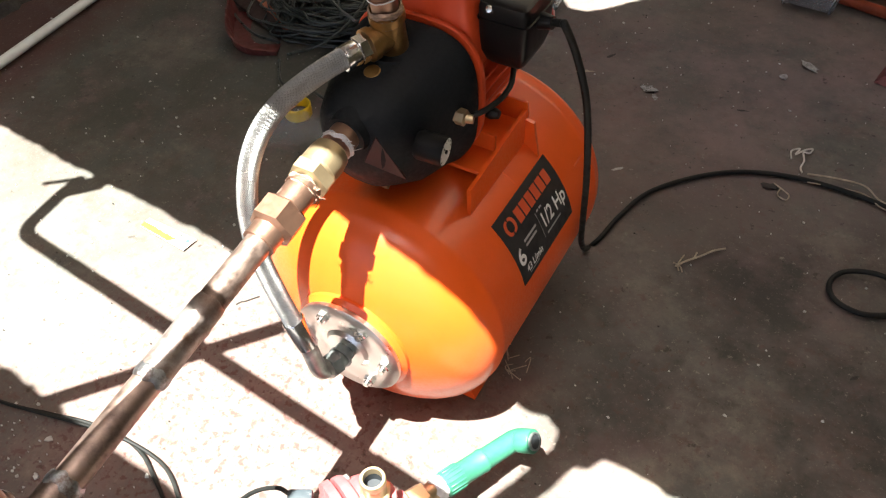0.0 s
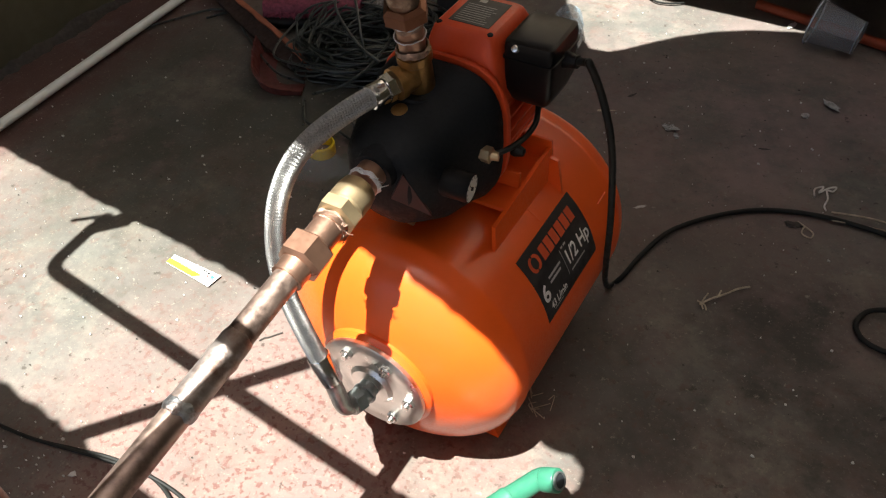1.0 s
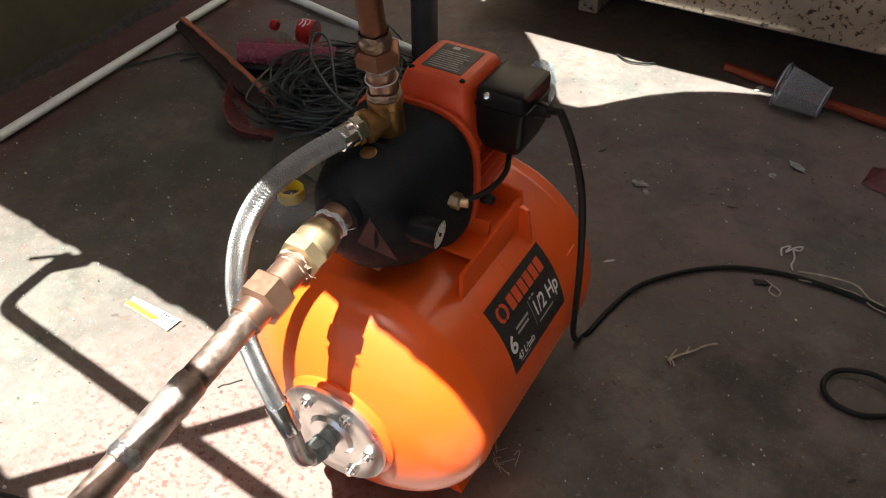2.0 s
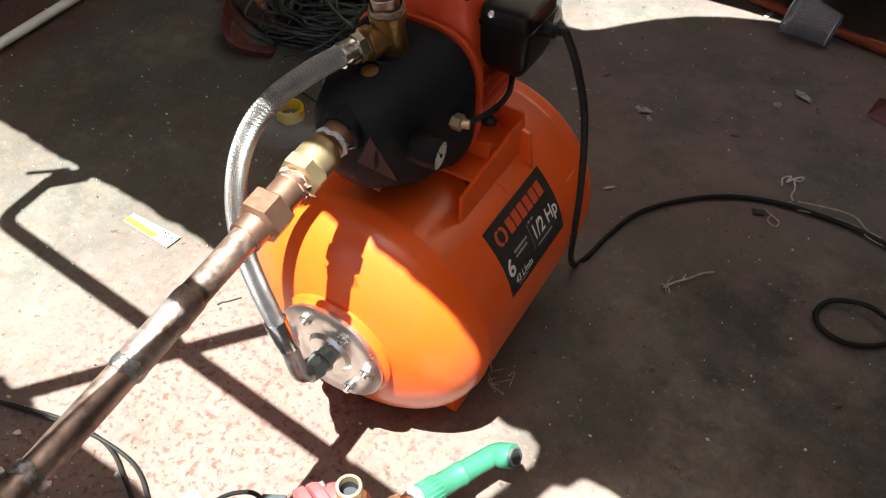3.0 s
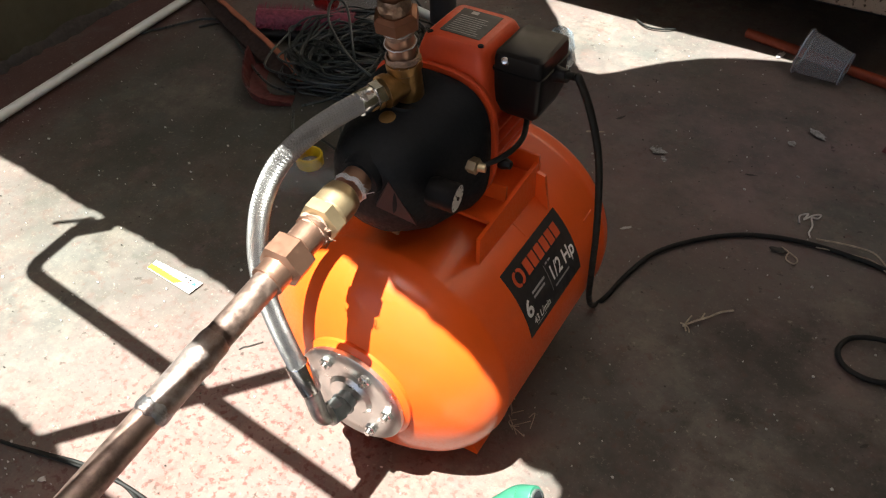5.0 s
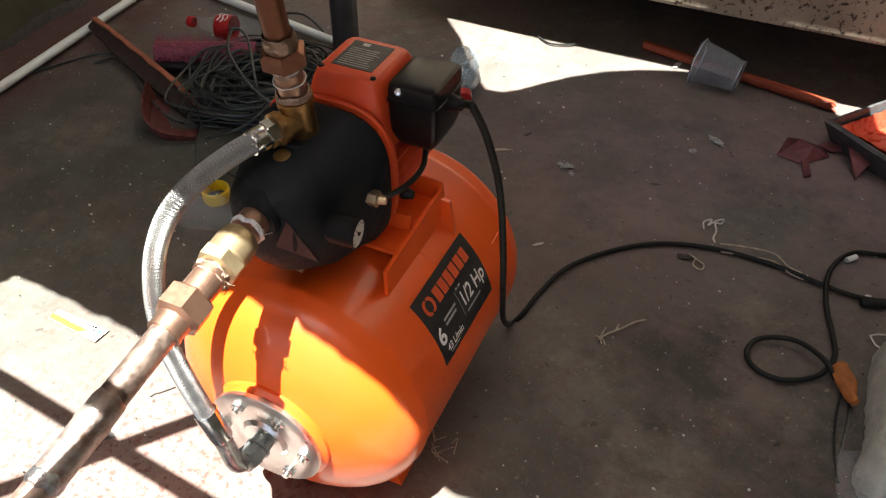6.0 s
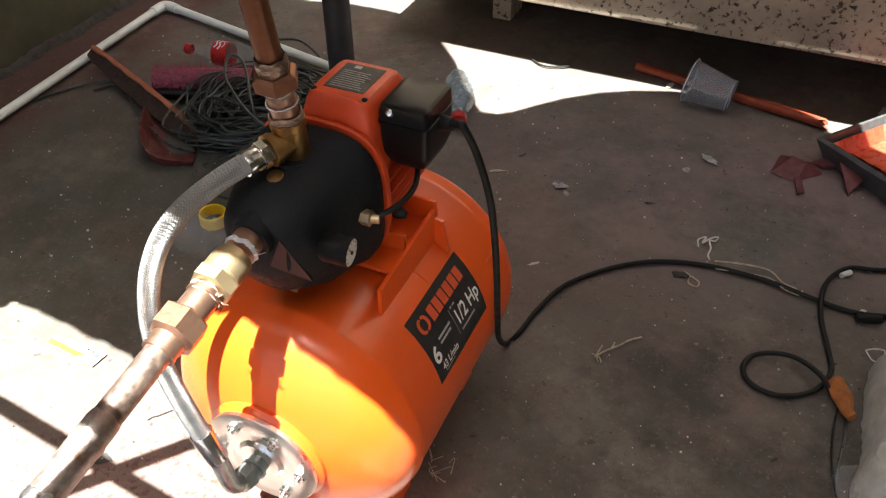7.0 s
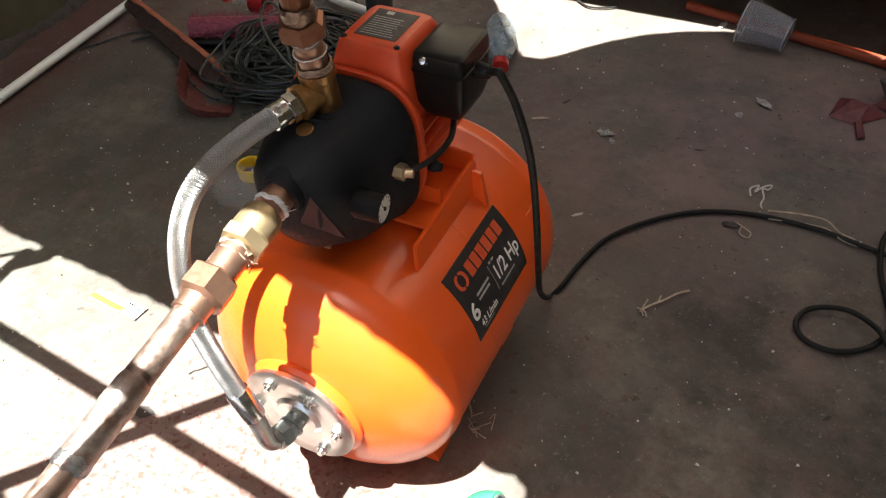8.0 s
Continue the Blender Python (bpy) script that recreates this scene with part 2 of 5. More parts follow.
    # maroon paint left in broad smudges on the open side, and shade painted in by the tank
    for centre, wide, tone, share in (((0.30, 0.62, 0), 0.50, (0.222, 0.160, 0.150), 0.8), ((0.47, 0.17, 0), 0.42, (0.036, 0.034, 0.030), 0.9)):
        dist = n.new("ShaderNodeVectorMath")
        dist.operation = "DISTANCE"
        l.new(geo.outputs["Position"], dist.inputs[0])
        dist.inputs[1].default_value = centre
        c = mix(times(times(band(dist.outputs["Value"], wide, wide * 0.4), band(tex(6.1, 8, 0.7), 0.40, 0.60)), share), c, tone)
    # unworn maroon paint along the foot of the side wall
    axes = n.new("ShaderNodeSeparateXYZ")
    l.new(geo.outputs["Position"], axes.inputs[0])
    c = mix(times(times(band(axes.outputs["X"], -0.86, -0.93), band(tex(8, 6), 0.3, 0.5)), 0.85), c, (0.080, 0.036, 0.032))
    # a stretch where more of the red paint is left, in round drops
    far = n.new("ShaderNodeVectorMath")
    far.operation = "DISTANCE"
    l.new(geo.outputs["Position"], far.inputs[0])
    far.inputs[1].default_value = (-0.10, -0.28, 0)
    patch = band(far.outputs["Value"], 0.40, 0.16)
    c = mix(times(times(patch, band(tex(9, 9, 0.7), 0.30, 0.66)), 0.7), c, (0.200, 0.118, 0.100))
    c = mix(times(times(patch, band(tex(120, 4, 0.55), 0.55, 0.62)), 0.85), c, (0.105, 0.040, 0.033))
    c = mix(times(times(patch, band(tex(70, 6, 0.65), 0.55, 0.64)), 0.5), c, (0.135, 0.062, 0.054))
    c = mix(times(times(patch, band(tex(64, 7, 0.75), 0.56, 0.74)), 0.4), c, (0.30, 0.245, 0.205))
    c = mix(times(band(tex(230, 3, 0.7), 0.6, 0.72), 0.5), c, (0.227, 0.201, 0.165))
    c = mix(times(band(tex(170, 3, 0.7), 0.63, 0.74), 0.4), c, (0.041, 0.034, 0.028))
    c = mix(times(band(tex(95, 5, 0.7), 0.63, 0.7), 0.7), c, (0.250, 0.231, 0.190))
    c = mix(times(band(tex(60, 5, 0.7), 0.63, 0.69), 0.75), c, (0.038, 0.031, 0.025))
    c = mix(times(band(tex(1.7, 4), 0.55, 0.75), 0.35), c, (0.068, 0.073, 0.056))
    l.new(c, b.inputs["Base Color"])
    rr = n.new("ShaderNodeMapRange")
    rr.inputs["To Min"].default_value, rr.inputs["To Max"].default_value = 0.42, 0.85
    l.new(tex(7), rr.inputs["Value"])
    l.new(rr.outputs[0], b.inputs["Roughness"])
    b.inputs["Specular IOR Level"].default_value = 0.35
    bump = n.new("ShaderNodeBump")
    bump.inputs["Strength"].default_value, bump.inputs["Distance"].default_value = 0.5, 0.0025
    l.new(tex(45, 8, 0.65), bump.inputs["Height"])
    l.new(bump.outputs[0], b.inputs["Normal"])
    return mat


M_FLOOR = floor_material()


# ---------------------------------------------------------------- mesh helpers
def part(name, bm, mat, parent=None, label="", smooth=True):
    bmesh.ops.recalc_face_normals(bm, faces=bm.faces)
    me = bpy.data.meshes.new(name)
    bm.to_mesh(me)
    bm.free()
    me.materials.append(mat)
    if smooth:
        for p in me.polygons:
            p.use_smooth = True
        me.set_sharp_from_angle(angle=radians(38))
    ob = new(name, me)
    if parent:
        ob.parent = parent
    if label:
        ob["label"] = label
    return ob


def thing(name, label, category, at=(0, 0, 0), group=""):
    ob = new(name)
    ob.empty_display_size = 0.02
    ob.location = at
    return tagged(ob, label, category, group)


def box(bm, lo, hi, bevel=0.0, segs=2, m=None):
    r = bmesh.ops.create_cube(bm, size=1)
    vs = r["verts"]
    for v in vs:
        v.co = Vector([lo[i] + (v.co[i] + 0.5) * (hi[i] - lo[i]) for i in range(3)])
    if bevel:
        es = list({e for v in vs for e in v.link_edges})
        r = bmesh.ops.bevel(bm, geom=es, offset=bevel, segments=segs, affect="EDGES", profile=0.6)
        vs = list({v for f in r["faces"] for v in f.verts} | {v for v in vs if v.is_valid})
    if m:
        bmesh.ops.transform(bm, matrix=m, verts=[v for v in vs if v.is_valid])
    return bm


def lathe(bm, prof, m=None, seg=32, cap=True):
    """prof: (radius, height) along the local z axis; m places it."""
    rings = []
    for r, h in prof:
        if r < 1e-6:
            rings.append([bm.verts.new((0, 0, h))])
        else:
            rings.append([bm.verts.new((r * math.cos(2 * math.pi * k / seg), r * math.sin(2 * math.pi * k / seg), h)) for k in range(seg)])
    for a, b in zip(rings, rings[1:]):
        for k in range(seg):
            j = (k + 1) % seg
            if len(a) == 1 and len(b) == 1:
                continue
            if len(a) == 1:
                bm.faces.new((a[0], b[k], b[j]))
            elif len(b) == 1:
                bm.faces.new((a[k], a[j], b[0]))
            else:
                bm.faces.new((a[k], a[j], b[j], b[k]))
    if cap:
        for ring in (rings[0], rings[-1]):
            if len(ring) > 1:
                bm.faces.new(ring)
    if m:
        bmesh.ops.transform(bm, matrix=m, verts=[v for ring in rings for v in ring])
    return bm


def along(a, b):
    """The pose whose z axis runs from a to b."""
    a, b = Vector(a), Vector(b)
    return Matrix.Translation(a) @ (b - a).to_track_quat("Z", "Y").to_matrix().to_4x4()


def rod(bm, a, b, r, seg=24, r2=None):
    d = (Vector(b) - Vector(a)).length
    return lathe(bm, [(r, 0), (r2 or r, d)], along(a, b), seg)


def smooth_path(pts, per=8, closed=False):
    """Catmull-Rom through the points."""
    P = [Vector(p) for p in pts]
    out = []
    n = len(P)
    for i in range(n if closed else n - 1):
        p0 = P[(i - 1) % n] if closed or i > 0 else P[0] * 2 - P[1]
        p1, p2 = P[i], P[(i + 1) % n]
        p3 = P[(i + 2) % n] if closed or i + 2 < n else P[-1] * 2 - P[-2]
        for k in range(per):
            t = k / per
            out.append(0.5 * (2 * p1 + (p2 - p0) * t + (2 * p0 - 5 * p1 + 4 * p2 - p3) * t * t + (3 * p1 - p0 - 3 * p2 + p3) * t ** 3))
    if not closed:
        out.append(P[-1])
    return out


def tube(bm, path, r, seg=10, cap=True, radii=None):
    """A round tube along a path."""
    rings, side = [], None
    for i, p in enumerate(path):
        d = (path[min(i + 1, len(path) - 1)] - path[max(i - 1, 0)]).normalized()
        if side is None:
            side = d.cross(Vector((0, 0, 1)) if abs(d.z) < 0.9 else Vector((1, 0, 0))).normalized()
        side = (side - d * side.dot(d)).normalized()
        up = d.cross(side)
        rr = radii[i] if radii else r
        rings.append([bm.verts.new(p + (side * math.cos(2 * math.pi * k / seg) + up * math.sin(2 * math.pi * k / seg)) * rr) for k in range(seg)])
    for a, b in zip(rings, rings[1:]):
        for k in range(seg):
            j = (k + 1) % seg
            bm.faces.new((a[k], a[j], b[j], b[k]))
    if cap:
        bm.faces.new(rings[0])
        bm.faces.new(rings[-1])
    return bm


def prism(bm, outline, z0, z1, m=None):
    lo = [bm.verts.new((x, y, z0)) for x, y in outline]
    hi = [bm.verts.new((x, y, z1)) for x, y in outline]
    n = len(lo)
    bm.faces.new(lo[::-1])
    bm.faces.new(hi)
    for k in range(n):
        j = (k + 1) % n
        bm.faces.new((lo[k], lo[j], hi[j], hi[k]))
    if m:
        bmesh.ops.transform(bm, matrix=m, verts=lo + hi)
    return bm


def nut_profile(bm, a, b, r, bevel=0.002):
    """A hexagonal nut from a to b with chamfered corners, r across the flats by two."""
    d = (Vector(b) - Vector(a)).length
    m = along(a, b)
    rc = r / math.cos(math.pi / 6)
    lathe(bm, [(r * 0.92, 0), (rc, bevel), (rc, d - bevel), (r * 0.92, d)], m, 6)
    return bm


# ---------------------------------------------------------------- setting
bm = bmesh.new()
N = 120
for i in range(N + 1):
    for j in range(N + 1):
        x, y = -1.3 + 2.9 * i / N, -1.6 + 3.4 * j / N
        z = 0.0016 * noise.noise((x * 5, y * 5, 0)) + 0.0007 * noise.noise((x * 22, y * 22, 3)) - 0.0016
        bm.verts.new((x, y, z))
bm.verts.ensure_lookup_table()
for i in range(N):
    for j in range(N):
        a = i * (N + 1) + j
        bm.faces.new([bm.verts[k] for k in (a, a + N + 1, a + N + 2, a + 1)])
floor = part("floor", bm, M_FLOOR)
tagged(floor, "worn red-oxide painted concrete floor, chipped and dusty", "floor", kind="structure")
bm = bmesh.new()
box(bm, (-6, -7, -0.1), (7, 7, -0.012))
ground = tagged(part("ground", bm, M_FLOOR), "concrete ground round the patio", "ground", kind="structure")

bm = bmesh.new()
box(bm, (-1.3, -2.2, -0.05), (-1.10, 3.2, 2.3), 0.01)
wall_left = tagged(part("wall_west", bm, M_OLIVE), "dull olive rendered wall with a rough base", "wall", kind="structure")
bm = bmesh.new()
rows = []
for i in range(320):
    y = -0.6 + 2.37 * i / 319
    tall = 0.016 + 0.016 * noise.noise((y * 9, 0, 0)) + 0.012 * noise.noise((y * 45, 3, 0))
    deep = 0.010 + 0.010 * noise.noise((y * 12, 7, 0)) + 0.010 * noise.noise((y * 50, 9, 0))
    rows.append([bm.verts.new(p) for p in ((-1.102, y, max(0.004, tall)), (-1.0985 + 0.4 * max(0.001, deep), y, max(0.003, tall * 0.75)), (-1.0975 + max(0.002, deep) * 0.8, y, max(0.002, tall * 0.3)), (-1.096 + max(0.003, deep), y, -0.004))])
for a, b in zip(rows, rows[1:]):
    for k in range(3):
        bm.faces.new((a[k], a[k + 1], b[k + 1], b[k]))
part("crumbling_base", bm, M_DIRT, wall_left, "dark crumbling foot of the wall")

bm = bmesh.new()
box(bm, (-1.3, 1.78, -0.05), (1.35, 1.95, 2.6), 0.01)
tagged(part("wall_north", bm, M_CREAM), "stained cream wall behind the trough", "wall", kind="structure")
# unseen wall added on the right to hold back sky light
bm = bmesh.new()
box(bm, (1.2, -2.2, -0.05), (1.35, 1.78, 2.6), 0.01)
tagged(part("shade_wall_east", bm, M_OLIVE), "unseen dull wall added to cut light from the right", "wall", kind="structure")

H = 1.25                                           # height of the unseen sheets that cast the shade
SHIFT = Vector((TO_SUN.x, TO_SUN.y)) * (H / TO_SUN.z)


def shade_sheet(name, outline, label):
    bm = bmesh.new()
    worn = []
    for (x0, y0), (x1, y1) in zip(outline, outline[1:] + outline[:1]):
        steps = max(1, int(math.hypot(x1 - x0, y1 - y0) / 0.009))
        for k in range(steps):
            x, y = x0 + (x1 - x0) * k / steps, y0 + (y1 - y0) * k / steps
            chipped = (0.005 * noise.noise((x * 40, y * 40, 0)) + 0.004 * noise.noise((x * 110, y * 110, 4))) * (1 if y < 0.5 else 0)
            worn.append((x + SHIFT.x, y + SHIFT.y + chipped))
    prism(bm, worn, H, H + 0.012)
    return tagged(part(name, bm, M_SHADESHEET, smooth=False), label, "roof", kind="structure")


far_edge = [(1.6, 0.84), (0.75, 0.845), (0.62, 0.865), (0.56, 0.90), (0.50, 0.945), (0.44, 0.970), (0.40, 0.985), (0.35, 0.994), (0.26, 0.997), (0.215, 0.993), (0.18, 0.984), (0.11, 0.955), (0.05, 0.922), (-0.006, 0.876), (-0.048, 0.828), (-0.082, 0.786),
            (-0.105, 0.765), (-0.139, 0.761), (-0.182, 0.806), (-0.224, 0.862), (-0.26, 0.92), (-0.3, 0.965), (-0.36, 1.03), (-0.42, 1.075), (-0.50, 1.092), (-0.62, 1.088), (-0.70, 1.066), (-0.87, 1.053), (-1.02, 1.014), (-1.4, 1.012)]
# unseen overhead sheet, outline shaped to cast the shade edges on floor and tank
shade_sheet("shade_main", [(-1.4, 0.072), (-0.62, 0.010), (-0.44, -0.003), (-0.13, -0.033), (-0.10, -0.020), (-0.04, -0.024), (0.0, -0.032), (0.06, -0.038), (0.12, -0.048), (0.17, -0.058), (0.185, -0.054), (0.202, -0.060), (0.207, -0.085), (0.192, -0.125), (0.166, -0.190), (0.196, -0.200), (0.226, -0.130), (0.238, -0.098), (0.252, -0.092), (0.262, -0.070), (0.41, -0.083), (1.6, -0.2)] + far_edge, "unseen grey overhead sheet, its wavy edge cut to cast the shade")
# second unseen sheet, bounds the sunlit strip on the near side
shade_sheet("shade_front", [(-1.4, -1.6), (1.6, -1.6), (1.6, -0.40), (0.0, -0.345), (-0.25, -0.325), (-0.47, -0.305), (-1.4, -0.26)], "unseen grey overhead sheet added to shade the yard")

# unseen strip added only to keep sun off the trough face
shade_sheet("shade_strip", [(-0.33, 0.997), (1.6, 0.997), (1.6, 1.145), (-0.33, 1.145)], "unseen narrow grey strip added to shade the front of the trough")

# ---------------------------------------------------------------- raised trough behind
trough = thing("concrete_trough", "mould-stained cream concrete trough raised on short legs", "trough", (0.6, 1.2, 0))
bm = bmesh.new()
box(bm, (-1.08, -0.245, 0.143), (0.58, 0.5, 0.62), 0.008)
part("basin", bm, M_CREAM, trough)
# made-up dark block that deepens the shade beneath the basin
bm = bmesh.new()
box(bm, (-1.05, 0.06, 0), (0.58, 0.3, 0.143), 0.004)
part("shade_block", bm, M_SHADEFILL, trough, "dark block added to deepen the shade under the trough")
for lx in (-0.868, 0.3):
    bm = bmesh.new()
    box(bm, (lx, -0.05, 0), (lx + 0.045, 0.03, 0.145), 0.004)
    part("leg", bm, M_CREAM, trough)

# ---------------------------------------------------------------- tank
Z, R = 0.152, 0.14
F0, B0, D = -0.09, 0.165, 0.066                     # where the domes begin, and their depth
pump_set = thing("pressure_pump_set", "orange horizontal pressure tank with a pump mounted on top", "water pump")
prof = []
for k in range(15):
    a = math.pi / 2 * k / 14
    prof.append((R * math.sin(a) if k else 0.0, -D * math.cos(a) + F0))
prof += [(R + 0.0012, F0 + 0.003), (R + 0.0012, F0 + 0.009), (R, F0 + 0.012), (R, B0 - 0.012), (R + 0.0012, B0 - 0.009), (R + 0.0012, B0 - 0.003)]
for k in range(15):
    a = math.pi / 2 * (1 - k / 14)
    prof.append((R * math.sin(a) if k < 14 else 0.0, D * math.cos(a) + B0))
bm = bmesh.new()
lathe(bm, prof, Matrix.Translation((0, 0, Z)) @ Matrix.Rotation(-math.pi / 2, 4, "X"), 96)
tank = part("tank", bm, M_ORANGE, pump_set, "glossy orange enamelled steel vessel")

for y in (-0.055, 0.13):
    bm = bmesh.new()
    prism(bm, [(-0.100, 0.0), (0.100, 0.0), (0.100, 0.005), (0.082, 0.042), (0.0, 0.016), (-0.082, 0.042), (-0.100, 0.005)], y - 0.016, y + 0.016,
          Matrix(((1, 0, 0, 0), (0, 0, 1, 0), (0, 1, 0, 0), (0, 0, 0, 1))))
    part("foot", bm, M_ORANGE, pump_set)
# steel end flange with six bolts
bm = bmesh.new()
FL = Matrix.Translation((0, -0.148, Z)) @ Matrix.Rotation(math.pi / 2, 4, "X")
lathe(bm, [(0.066, -0.02), (0.066, 0.004), (0.060, 0.009)], FL, 48)
part("neck_ring", bm, M_ORANGE, pump_set)
bm = bmesh.new()
lathe(bm, [(0.0605, 0.0085), (0.0615, 0.0095), (0.0615, 0.0135), (0.060, 0.0145), (0.038, 0.0150), (0.034, 0.0135), (0.026, 0.0135), (0.022, 0.0175), (0.0, 0.0175)], FL, 64)
flange = part("end_flange", bm, M_FLANGE, pump_set, "shiny zinc-plated round end flange")
for k in range(6):
    a = radians(30 + 60 * k)
    c = Vector((0.046 * math.sin(a), -0.1615, Z + 0.046 * math.cos(a)))
    bm = bmesh.new()
    nut_profile(bm, c, c + Vector((0, -0.006, 0)), 0.0062, 0.001)
    rod(bm, c + Vector((0, -0.005, 0)), c + Vector((0, -0.010, 0)), 0.0034, 12)
    part("bolt", bm, M_STEEL, flange)

# bracket between tank and pump
bm = bmesh.new()
box(bm, (-0.0735, -0.004, 0.292), (0.0735, 0.088, 0.2965), 0.001)
for s in (-1, 1):
    lo, hi = sorted((s * 0.0775, s * 0.0735))
    bracket_side = [(-0.036, 0.262), (0.095, 0.262), (0.095, 0.306), (0.088, 0.311), (-0.036, 0.301)]
    prism(bm, bracket_side, lo, hi, Matrix(((0, 0, 1, 0), (1, 0, 0, 0), (0, 1, 0, 0), (0, 0, 0, 1))))
    prism(bm, [(s * 0.0770, 0.250), (s * 0.0770, 0.300), (s * 0.0870, 0.298), (s * 0.0960, 0.245)], 0.086, 0.0905, Matrix(((1, 0, 0, 0), (0, 0, 1, 0), (0, 1, 0, 0), (0, 0, 0, 1))))
box(bm, (-0.078, 0.088, 0.27), (0.078, 0.092, 0.32), 0.001)
box(bm, (0.02, 0.03, 0.2965), (0.07, 0.034, 0.316), 0.0008)
part("bracket", bm, M_ORANGE, pump_set, "folded orange steel pump bracket", smooth=False)
# raised weld lines on the shell beside the label
for a0, y0, a1, y1 in ((0.430, 0.0339, 0.721, 0.0356), (1.055, 0.1254, 1.050, 0.1470)):
    bm = bmesh.new()
    tube(bm, [Vector((R * math.sin(a0 + (a1 - a0) * k / 8), y0 + (y1 - y0) * k / 8, Z + R * math.cos(a0 + (a1 - a0) * k / 8))) for k in range(9)], 0.0011, 8)
    part("weld_seam", bm, M_ORANGE, pump_set)



def section(cx, cz, hw, up, down, n, y, count=40):
    """A rounded outline in a plane of constant y."""
    out = []
    for k in range(count):
        a = 2 * math.pi * k / count
        c, s = math.cos(a), math.sin(a)
        out.append(Vector((cx + hw * math.copysign(abs(c) ** (2 / n), c), y, cz + (up if s > 0 else down) * math.copysign(abs(s) ** (2 / n), s))))
    return out


def loft(bm, sections, cap=True):
    rings = [[bm.verts.new(p) for p in s] for s in sections]
    for a, b in zip(rings, rings[1:]):
        for k in range(len(a)):
            j = (k + 1) % len(a)
            bm.faces.new((a[k], a[j], b[j], b[k]))
    if cap:
        bm.faces.new(rings[0])
        bm.faces.new(rings[-1])
    return bm


# pump head
bm = bmesh.new()
loft(bm, [section(0.002, 0.378, 0.063, 0.066, 0.075, 3.1, 0.002), section(0.002, 0.378, 0.066, 0.069, 0.078, 3.1, -0.002), section(0.002, 0.378, 0.066, 0.068, 0.078, 3.0, -0.014),
          section(0.002, 0.378, 0.061, 0.061, 0.076, 2.9, -0.024), section(0.001, 0.378, 0.053, 0.055, 0.068, 3.0, -0.060), section(0.0, 0.381, 0.045, 0.047, 0.060, 2.8, -0.082),
          section(0.0, 0.383, 0.039, 0.038, 0.052, 2.6, -0.098), section(0.0, 0.386, 0.031, 0.030, 0.040, 2.4, -0.106), section(0.0, 0.387, 0.027, 0.026, 0.034, 2.2, -0.107)])
head_part = part("pump_head", bm, M_BLACK, pump_set, "matt black cast pump head")
bm = bmesh.new()
rod(bm, (0, -0.098, 0.3985), (0, -0.114, 0.3975), 0.0215, 32, 0.0185)
part("suction_boss", bm, M_BLACK, head_part)
bm = bmesh.new()
rod(bm, (0, -0.038, 0.415), (0, -0.0355, 0.434), 0.022, 32, 0.0195)
part("discharge_boss", bm, M_BLACK, head_part)
emblem = bmesh.new()
tri = [(0.0240, -0.1035, 0.401), (0.0125, -0.1080, 0.373), (0.0425, -0.0915, 0.352)]
vs = [emblem.verts.new(p) for p in tri] + [emblem.verts.new(Vector(p) + Vector((0.003, -0.0050, 0.001))) for p in tri]
emblem.faces.new(vs[:3])
emblem.faces.new(vs[3:])
for k in range(3):
    emblem.faces.new((vs[k], vs[(k + 1) % 3], vs[3 + (k + 1) % 3], vs[3 + k]))
part("emblem_plate", emblem, M_MAROON, head_part, "dull maroon triangular plate", smooth=False)
bm = bmesh.new()
lathe(bm, [(0.0078, -0.004), (0.0078, 0.0035), (0.0068, 0.0046), (0, 0.0050)], along((-0.0011, -0.0639, 0.4280), (-0.0011, -0.0660, 0.4350)), 24)
part("filler_plug", bm, M_BRONZE, head_part, "bronze priming plug")
bm = bmesh.new()
rod(bm, (0.012, -0.074, 0.324), (0.012, -0.084, 0.3195), 0.0048, 14)
part("drain_plug", bm, M_BRASS, head_part, "brass drain plug")

# motor
motor = bmesh.new()
loft(motor, [section(0.002, 0.378, 0.0675, 0.0705, 0.07, 3.1, 0.003), section(0.002, 0.378, 0.0685, 0.0715, 0.07, 3.1, 0.005), section(0.002, 0.378, 0.0680, 0.0705, 0.07, 3.1, 0.009),
             section(0.004, 0.375, 0.060, 0.060, 0.060, 2.4, 0.014), section(0.004, 0.372, 0.054, 0.054, 0.056, 2.1, 0.022), section(0.004, 0.372, 0.053, 0.053, 0.055, 2.0, 0.112), section(0.004, 0.372, 0.049, 0.049, 0.05, 2.0, 0.116)])
motor_part = part("motor", motor, M_MOTOR, pump_set, "orange finned electric motor")
bm = bmesh.new()
lathe(bm, [(0.048, 0.114), (0.0555, 0.115), (0.0565, 0.117), (0.0565, 0.134), (0.052, 0.142), (0.030, 0.145), (0, 0.145)], Matrix.Translation((0.004, 0, 0.372)) @ Matrix.Rotation(-math.pi / 2, 4, "X"), 48)
fan_cover = part("fan_cover", bm, M_PLASTIC, motor_part, "black fan cover")
# thin bright ring in place of the highlight along the fan cover edge
bm = bmesh.new()
lathe(bm, [(0.0566, 0.1165), (0.0582, 0.1165), (0.0582, 0.1195), (0.0566, 0.1195)], Matrix.Translation((0.004, 0, 0.372)) @ Matrix.Rotation(-math.pi / 2, 4, "X"), 48, False)
part("rim", bm, M_STEEL, fan_cover, "bright ring standing in for the highlight on the cover edge")
